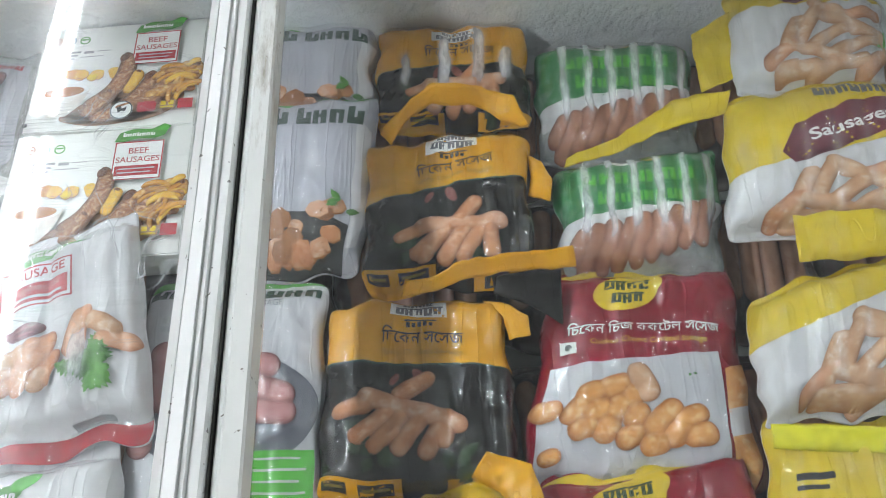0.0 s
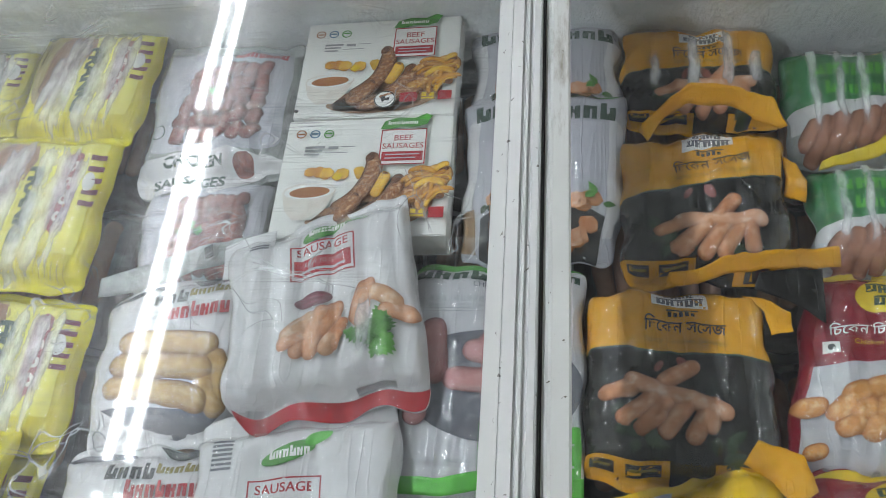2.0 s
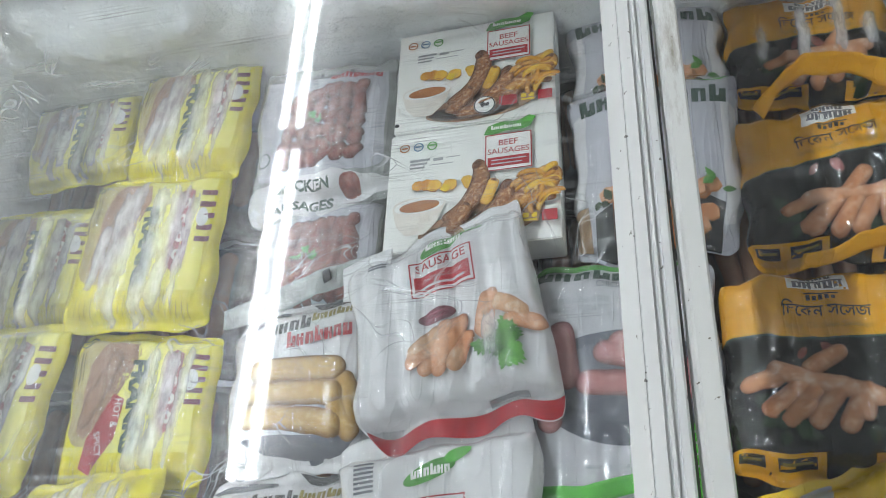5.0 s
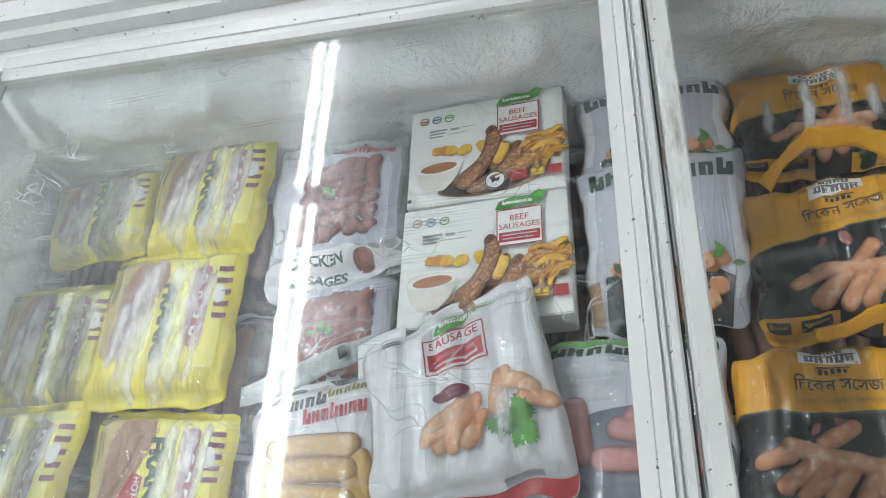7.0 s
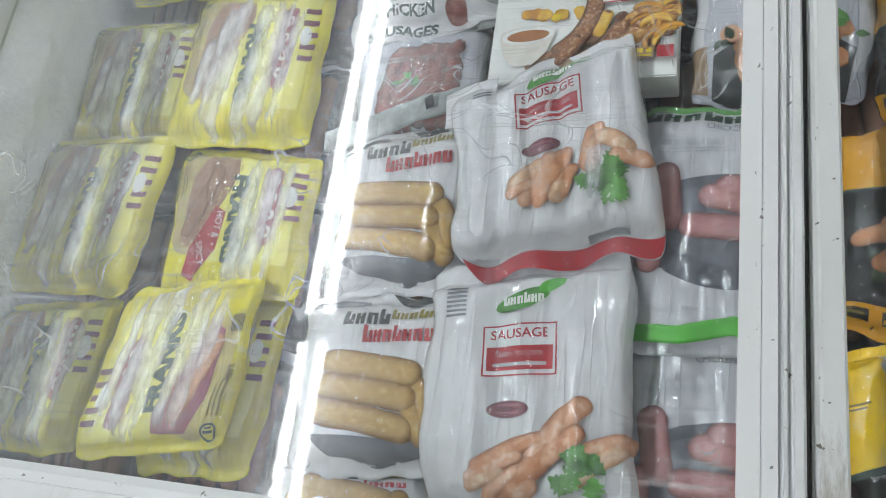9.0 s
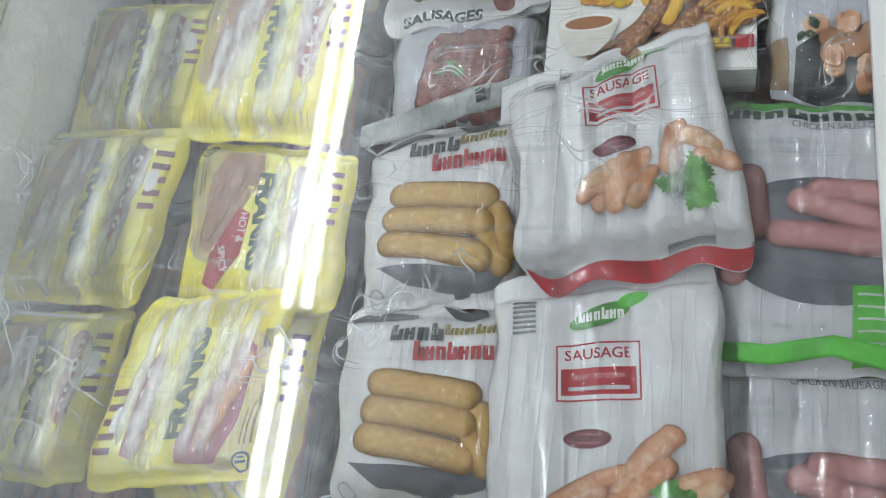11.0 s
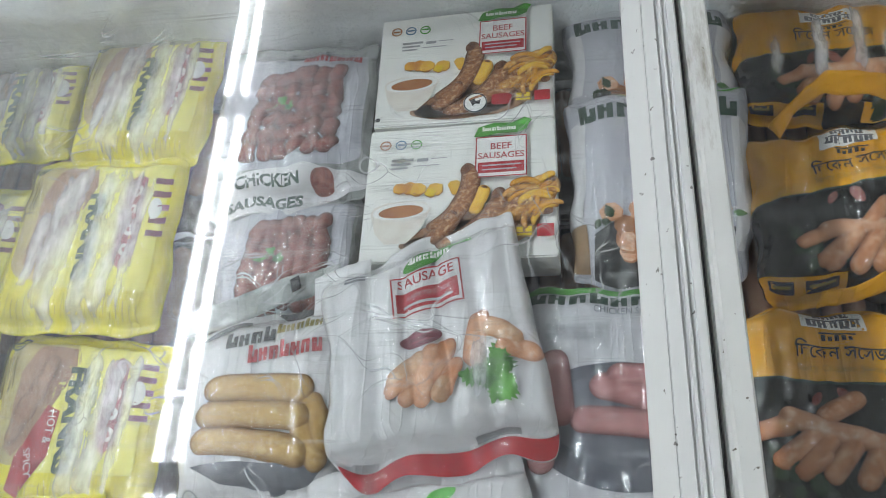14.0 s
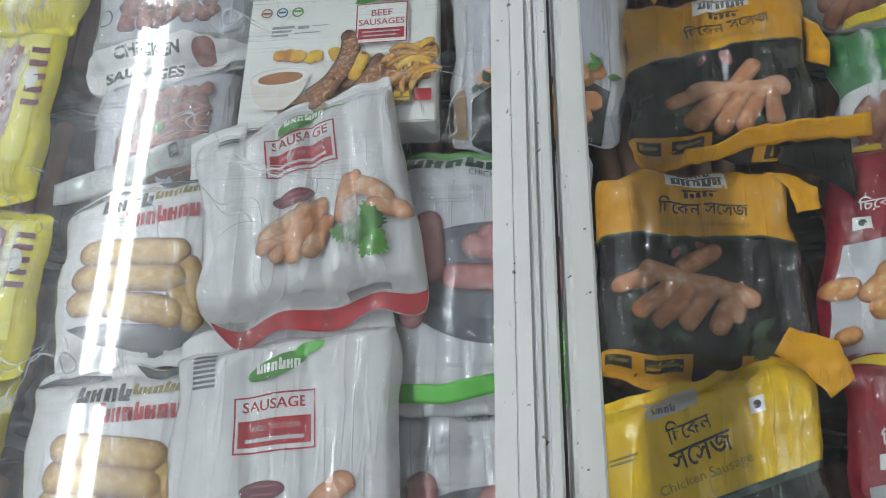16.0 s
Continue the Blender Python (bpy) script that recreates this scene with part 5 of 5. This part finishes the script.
def green_pack(c, zb, zt, slant):
    p = Pack("sausage_pack", "green and white ribbed pack of red-brown sausages", "food pack", corners(*c), zb, zt, 0.024, F_CLEAR, "green and white sausage packs",
             ribs=6, rib=0.003, seal=0.06, wob=0.005, crease=0.0014, square=5)
    p.polys("green_panel", [[(0.0, 0.40), (0.5, 0.44 + slant / 2), (1.0, 0.44 + slant), (1.0, 1.0), (0.0, 1.0)]], F_GREEN)
    p.polys("white_panel", [[(0.02, 0.20), (0.35, 0.30), (0.95, 0.30 + slant), (1.0, 0.44 + slant), (0.5, 0.44 + slant / 2), (0.0, 0.40)]], F_WHITE)
    p.ovals("white_badge", [(0.40, 0.93, 0.022, 0.009, 0)], I_WHITE)
    p.ovals("yellow_badge", [(0.60, 0.93, 0.010, 0.006, 0)], I_YELLOW)
    p.glyph_row("word_forms", 0.16, 0.84, 0.68, 0.82, 7, I_LIME)
    p.glyph_row("word_forms", 0.24, 0.80, 0.52, 0.63, 8, I_LIME)
    for k in range(9):
        p.blob("sausage", 0.12 + 0.095 * k, 0.19 + 0.024 * k, 0.036, 0.0155, 66 + 8 * (k % 3), I_LINK, 0, 0.004, rough=0.25)
    for k in range(8):
        p.blob("sausage", 0.16 + 0.10 * k, 0.09 + 0.025 * k, 0.030, 0.0145, 58 + 9 * (k % 2), I_LINK, 0, 0.003, rough=0.25)
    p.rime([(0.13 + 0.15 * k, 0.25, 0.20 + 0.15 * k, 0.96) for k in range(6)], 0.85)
    return p


def cocktail_pack(c, zb, zt, full=True):
    p = Pack("sausage_pack", "crimson and white plastic pack of cheese cocktail sausages", "food pack", corners(*c), zb, zt, 0.024, F_RED, "crimson sausage packs",
             seal=0.07, wob=0.006, crease=0.0028, square=4)
    p.polys("yellow_seal", [[(0.0, 0.97), (0.25, 0.955), (0.45, 0.93), (0.60, 0.915), (0.72, 0.955), (1.0, 1.0), (1.0, 1.02), (0.72, 0.985), (0.55, 0.955), (0.25, 1.0)]], I_YELLOW)
    p.ovals("yellow_oval", [(0.40, 0.83, 0.0285, 0.0185, 4)], I_YELLOW)
    p.ovals("yellow_oval_end", [(0.47, 0.862, 0.022, 0.0135, 14)], I_YELLOW)
    p.glyph_row("oval_forms", 0.29, 0.53, 0.840, 0.895, 4, I_DARKGREEN, bar=True)
    p.glyph_row("oval_forms", 0.33, 0.50, 0.770, 0.825, 3, I_DARKGREEN, bar=True)
    p.text("lettering", "\u09bf\u099a\u09c7\u0995\u09a8 \u09bf\u099a\u099c \u0995\u0995\u09c7\u099f\u09b2 \u09b8\u09c7\u09b8\u099c", 0.50, 0.655, 0.0085, I_WHITE, -2, 0.125, bold=0.01)
    p.text("lettering", "Chicken Cheese Cocktail Sausage", 0.52, 0.60, 0.0045, I_YELLOW, -1, 0.095)
    p.rect("mark", 0.09, 0.555, 0.17, 0.61, I_WHITE)
    p.ovals("mark_dot", [(0.13, 0.582, 0.003, 0.003, 0)], I_BLACK)
    p.polys("white_panel", [[(0.03, 0.02), (0.86, 0.0), (0.87, 0.30), (0.86, 0.54), (0.45, 0.50), (0.05, 0.50)]], F_MILK)
    p.polys("side_photo", [[(0.88, 0.02), (0.99, 0.0), (0.99, 0.50), (0.88, 0.46)]], I_COCK)
    p.polys("side_photo", [[(0.88, 0.20), (0.99, 0.22), (0.99, 0.33), (0.88, 0.30)]], F_WHITE)
    for s, t, g, l, w in ((0.26, 0.375, 30, 0.026, 0.020), (0.36, 0.40, 15, 0.027, 0.020), (0.20, 0.31, 50, 0.026, 0.019), (0.45, 0.36, 50, 0.024, 0.019), (0.29, 0.30, 35, 0.026, 0.020), (0.38, 0.31, 60, 0.025, 0.019),
                          (0.07, 0.32, 10, 0.024, 0.019), (0.24, 0.235, 20, 0.025, 0.019), (0.335, 0.23, 50, 0.024, 0.020), (0.46, 0.275, 70, 0.023, 0.020), (0.70, 0.265, 20, 0.028, 0.018), (0.60, 0.285, 40, 0.026, 0.018),
                          (0.55, 0.235, 60, 0.023, 0.020), (0.44, 0.195, 30, 0.024, 0.019), (0.645, 0.205, 40, 0.026, 0.020), (0.74, 0.195, 10, 0.026, 0.018), (0.55, 0.165, 20, 0.024, 0.018), (0.10, 0.13, 20, 0.018, 0.013)):
        p.blob("cocktail_sausage", s, t, l, w, g, I_COCK, 0, 0.0050, rough=0.12)
    p.blob("cheese_sausage", 0.49, 0.41, 0.036, 0.0185, -65, I_BUN, 0, 0.005)
    p.leaves("small_leaf", 0.72, 0.44, 0.005, I_LEAF, 2, 3)
    p.ovals("foot_marks", [(0.15 + 0.10 * k, 0.055, 0.004, 0.005, 0) for k in range(5)], I_GREY)
    return p


def sunny_pack(c, zb, zt, cut, word=True, heap=True):
    p = Pack("sausage_pack", "yellow and white ribbed pack of pale sausages with a maroon ribbon", "food pack", corners(*c), zb, zt, 0.026, F_WHITE, "yellow and white sausage packs",
             ribs=6, rib=0.003, seal=0.07, wob=0.006, crease=0.0014, square=5)
    a, b = cut
    wave = [(k / 10, a + (b - a) * k / 10 + 0.02 * math.sin(k * 2.0)) for k in range(11)]
    p.polys("yellow_panel", [wave + [(1.0, 1.0), (0.0, 1.0)]], F_DEEP)
    if word:
        tilt = math.degrees(math.atan2((b - a) * p.h, p.w)) + 4
        p.polys("ribbon", [[(0.28, a + 0.10), (0.34, a + 0.02), (0.44, a + 0.10), (1.0, b + 0.05), (0.98, b + 0.24), (0.66, b + 0.20), (0.36, a + 0.28), (0.34, a + 0.16)]], I_MAROON)
        p.text("lettering", "Sausages", 0.67, (a + b) / 2 + 0.165, 0.0115, I_WHITE, tilt, 0.078, bold=0.02)
        p.glyph_row("emblem_forms", 0.48, 0.90, b + 0.26, b + 0.36, 6, I_SLATE)
    if heap:
        k = min(a, b) / 0.45
        for s, t, l, g in ((0.62, 0.40, 0.046, -35), (0.82, 0.38, 0.044, 10), (0.50, 0.33, 0.056, 62), (0.72, 0.31, 0.060, -28), (0.38, 0.26, 0.050, 68), (0.88, 0.26, 0.046, -12),
                           (0.62, 0.24, 0.062, 35), (0.30, 0.15, 0.044, 40), (0.78, 0.18, 0.064, 22), (0.50, 0.15, 0.060, -18), (0.90, 0.10, 0.042, 40), (0.66, 0.08, 0.062, 12), (0.40, 0.07, 0.046, 5)):
            p.blob("sausage", s, t * k, l, 0.0145, g, I_BUN if l > 0.045 else I_PEACH, 0.05, 0.0035)
        p.leaves("herb_leaf", 0.93, 0.44, 0.018, I_LIME, 5, 4)
    p.rime([(0.05 + 0.16 * k, 0.1, 0.12 + 0.16 * k, 0.6) for k in range(6)], 0.22)
    return p


def yellow_chicken_pack(c, zb, zt):
    p = Pack("sausage_pack", "deep yellow and black plastic pack of chicken sausages", "food pack", corners(*c), zb, zt, 0.026, F_BLACK, "", seal=0.08, wob=0.007, crease=0.003, square=4)
    p.polys("yellow_panel", [[(0.0, 0.40), (0.5, 0.48), (1.0, 0.56), (1.0, 1.0), (0.0, 1.0)]], F_GOLD)
    p.polys("white_label", [[(0.22, 0.82), (0.46, 0.87), (0.48, 0.97), (0.22, 0.93)]], I_PALE)
    p.glyph_row("emblem_forms", 0.25, 0.36, 0.855, 0.895, 4, I_SLATE)
    p.text("lettering", "\u09bf\u099a\u09c7\u0995\u09a8", 0.40, 0.765, 0.0125, I_BLACK, 10, 0.030, bold=0.012)
    p.text("lettering", "\u09b8\u09c7\u09b8\u099c", 0.44, 0.665, 0.0150, I_BLACK, 10, 0.042, bold=0.012)
    p.text("lettering", "Chicken Sausage", 0.45, 0.57, 0.0070, I_OLIVE, 11, 0.064)
    p.rects("print_bars", [(0.05, 0.70, 0.17, 0.71), (0.05, 0.68, 0.15, 0.69)], I_OLIVE)
    p.rect("mark", 0.68, 0.755, 0.745, 0.815, I_WHITE)
    p.ovals("mark_dot", [(0.712, 0.785, 0.0028, 0.0028, 0)], I_BLACK)
    p.polys("green_line", [[(0.0, 0.37), (0.5, 0.45), (1.0, 0.53), (1.0, 0.56), (0.5, 0.48), (0.0, 0.40)]], I_DARKGREEN)
    p.text("lettering", "great taste from", 0.30, 0.41, 0.0035, I_PALE, 10, 0.05)
    for s, t, l, g in ((0.50, 0.30, 0.05, 30), (0.65, 0.36, 0.045, 10), (0.40, 0.22, 0.05, 45), (0.72, 0.22, 0.05, 20), (0.85, 0.30, 0.03, 60)):
        p.blob("sausage", s, t, l, 0.019, g, I_ORANGE, 0, 0.004)
    p.blob("cut_sausage", 0.60, 0.25, 0.022, 0.017, 80, I_BUN, 0, 0.005)
    p.leaves("salad", 0.75, 0.33, 0.017, I_LEAF, 8, 5)
    p.leaves("salad", 0.30, 0.20, 0.016, I_LEAF, 6, 7)
    return p


# under layer: the packs that show in the gaps, their film coloured darker for shade
first = Pack("under_pack", "clear pack lying in the layer beneath, coloured dark as if shaded", "food pack", corners(-.075, .08, .075, .08, .075, -.08, -.075, -.08), 0.715, 0.715, 0.035, BASE_CLEAR,
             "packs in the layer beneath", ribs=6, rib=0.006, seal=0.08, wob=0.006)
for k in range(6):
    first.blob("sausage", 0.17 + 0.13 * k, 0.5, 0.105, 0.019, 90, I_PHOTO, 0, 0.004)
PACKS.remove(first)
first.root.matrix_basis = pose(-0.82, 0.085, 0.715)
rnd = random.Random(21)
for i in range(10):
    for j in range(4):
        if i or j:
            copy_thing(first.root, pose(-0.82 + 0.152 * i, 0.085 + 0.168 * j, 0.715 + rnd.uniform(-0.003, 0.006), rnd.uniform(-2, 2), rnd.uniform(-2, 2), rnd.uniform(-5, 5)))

beef_carton((-.414, .672, -.250, .677, -.251, .543, -.414, .543), 0.832, False)
beef_carton((-.415, .538, -.250, .541, -.249, .402, -.416, .402), 0.834, True)

franks((-.880, .672, -.742, .678, -.735, .553, -.862, .548), 0.800, 0.800, 0)
franks((-.723, .685, -.580, .685, -.587, .525, -.724, .532), 0.815, 0.815, 1)
franks((-.890, .524, -.748, .515, -.750, .365, -.885, .360), 0.800, 0.805, 0)
franks((-.752, .537, -.592, .531, -.590, .349, -.752, .358), 0.818, 0.818, 4)
franks((-.735, .362, -.577, .345, -.578, .200, -.725, .195), 0.805, 0.805, 3)
franks((-.892, .370, -.739, .370, -.757, .194, -.900, .198), 0.815, 0.815, 4)
franks((-.905, .186, -.763, .196, -.773, .043, -.895, .040), 0.805, 0.805, 0)
franks((-.610, .060, -.764, .037, -.744, .199, -.606, .221), 0.820, 0.820, 2)
franks((-.735, .205, -.590, .212, -.602, .040, -.720, .036), 0.785, 0.785, 4)

meat_pack((-.568, .505, -.430, .502, -.430, .362, -.560, .362), 0.785, 0.785, False)
meat_pack((-.578, .672, -.421, .662, -.424, .480, -.574, .470), 0.800, 0.805, True)
golden_pack((-.568, .205, -.421, .216, -.420, .053, -.560, .048), 0.795, 0.795)
p = golden_pack((-.572, .356, -.427, .390, -.424, .208, -.556, .206), 0.798, 0.800)
ribbon("silver_seal", [(-.574, .346, .818), (-.53, .352, .822), (-.48, .370, .826), (-.43, .384, .828)], [(-.572, .362, .826), (-.53, .374, .830), (-.48, .392, .834), (-.43, .402, .836)], F_CLEAR, p.root)
ribbon("black_patch", [(-.470, .378, .834), (-.462, .381, .836)], [(-.472, .388, .838), (-.464, .391, .840)], I_BLACK, p.root, n=4, m=3, ripple=0.0)
p = golden_pack((-.585, .056, -.437, .066, -.430, .004, -.580, .004), 0.770, 0.770)
ready_pack((-.442, .222, -.278, .250, -.262, .012, -.425, .012), 0.818, 0.825, True)
p = ready_pack((-.440, .385, -.283, .445, -.252, .236, -.420, .216), 0.832, 0.840, False)
ribbon("corner_lobe", [(-.446, .352, .842), (-.425, .350, .846), (-.400, .352, .850)], [(-.446, .382, .850), (-.425, .388, .856), (-.398, .394, .858)], F_WHITE, p.root)

country_bag((-.244, .685, -.086, .685, -.091, .545, -.235, .545), 0.790, 0.790, False)
plate_pack((-.282, .186, -.128, .186, -.128, .010, -.282, .010), 0.790, 0.790, False)
p = plate_pack((-.278, .386, -.124, .378, -.128, .166, -.283, .164), 0.806, 0.806, True)
ribbon("green_seal", [(-.283, .186, .818), (-.24, .184, .822), (-.20, .192, .826), (-.165, .186, .822), (-.128, .188, .818)],
       [(-.285, .174, .812), (-.24, .170, .818), (-.20, .178, .820), (-.165, .170, .816), (-.128, .174, .812)], I_LIME, p.root)
country_bag((-.243, .578, -.085, .580, -.096, .390, -.240, .388), 0.800, 0.808, True)

spicy_pack((-.083, .672, .066, .668, .063, .540, -.084, .545), 0.790, 0.790, (0.50, 0.52), 1)
p = spicy_pack((-.088, .512, .054, .520, .050, .362, -.096, .366), 0.808, 0.812, (0.52, 0.65))
ribbon("amber_flap", [(-.067, .498, .842), (-.054, .520, .846), (-.031, .535, .848), (.007, .532, .848), (.031, .516, .846), (.051, .508, .842)],
       [(-.076, .506, .850), (-.046, .532, .862), (-.027, .547, .868), (.015, .536, .866), (.043, .530, .862), (.056, .505, .850)], F_ORANGE, p.root, ripple=0.006)
ribbon("amber_frill", [(-.060, .346, .835), (-.030, .352, .838), (.005, .360, .842), (.040, .364, .840), (.084, .366, .836)],
       [(-.056, .355, .845), (-.027, .360, .850), (.006, .371, .856), (.042, .374, .852), (.082, .380, .846)], F_ORANGE, p.root, ripple=0.006)
ribbon("black_side", [(.015, .352, .826), (.045, .338, .826), (.070, .322, .822)], [(.019, .364, .832), (.045, .368, .832), (.072, .370, .826)], F_BLACK, p.root)
ribbon("amber_side", [(.052, .452, .815), (.056, .470, .818), (.054, .492, .820)], [(.071, .446, .812), (.075, .468, .814), (.066, .488, .816)], F_ORANGE, p.root, ripple=0.006)
p = spicy_pack((-.122, .360, .020, .355, .026, .188, -.132, .190), 0.798, 0.800, (0.645, 0.60))
ribbon("amber_flap", [(.006, .350, .818), (.022, .332, .820), (.026, .312, .818)], [(.024, .345, .822), (.042, .330, .824), (.043, .314, .820)], F_ORANGE, p.root, ripple=0.006)
p = yellow_chicken_pack((-.133, .168, .016, .212, .022, .020, -.130, .015), 0.808, 0.812)
ribbon("yellow_flap", [(-.010, .196, .836), (.010, .186, .836), (.024, .165, .832)], [(.002, .214, .840), (.034, .204, .838), (.042, .178, .832)], F_ORANGE, p.root, ripple=0.006)

green_pack((.074, .648, .230, .642, .214, .497, .068, .503), 0.782, 0.782, 0.10)
p = sunny_pack((.262, .672, .410, .660, .388, .540, .250, .545), 0.815, 0.815, (0.72, 0.80))
ribbon("yellow_edge", [(.224, .560, .812), (.222, .600, .815), (.226, .632, .812)], [(.262, .570, .818), (.262, .610, .822), (.264, .650, .820)], F_DEEP, p.root, ripple=0.006)
green_pack((.080, .494, .226, .506, .216, .368, .076, .378), 0.790, 0.790, 0.08)
p = sunny_pack((.236, .540, .392, .552, .376, .384, .212, .390), 0.818, 0.822, (0.36, 0.56))
ribbon("yellow_corner", [(.087, .482, .812), (.135, .492, .816), (.185, .512, .822), (.236, .520, .830)], [(.090, .490, .814), (.140, .508, .820), (.190, .538, .828), (.242, .540, .836)], F_DEEP, p.root, ripple=0.006)
p = sunny_pack((.216, .330, .372, .376, .340, .232, .208, .226), 0.824, 0.828, (0.55, 0.78), False)
ribbon("yellow_flap", [(.258, .352, .850), (.290, .350, .852), (.318, .352, .852), (.345, .356, .850)], [(.258, .390, .858), (.290, .388, .862), (.325, .388, .862), (.352, .392, .858)], F_DEEP, p.root, ripple=0.006)
cocktail_pack((.040, .200, .196, .222, .190, .020, .035, .015), 0.800, 0.806)
cocktail_pack((.068, .384, .222, .388, .206, .184, .026, .190), 0.795, 0.790)
p = sunny_pack((.205, .232, .330, .232, .330, .060, .205, .060), 0.818, 0.818, (0.03, 0.05), False, False)
p.rects("seal_marks", [(0.10, 0.86, 0.22, 0.93), (0.44, 0.88, 0.56, 0.95), (0.12, 0.70, 0.32, 0.73), (0.12, 0.66, 0.28, 0.68)], I_BLACK)
ribbon("yellow_seal", [(.208, .205, .842), (.24, .200, .846), (.285, .196, .846)], [(.208, .222, .846), (.24, .218, .852), (.290, .214, .850)], I_LEMON, p.root)

# ---- each soft pack's clear outer wrapper ----
for one in PACKS:
    if not isinstance(one, Carton):
        one.wrap()
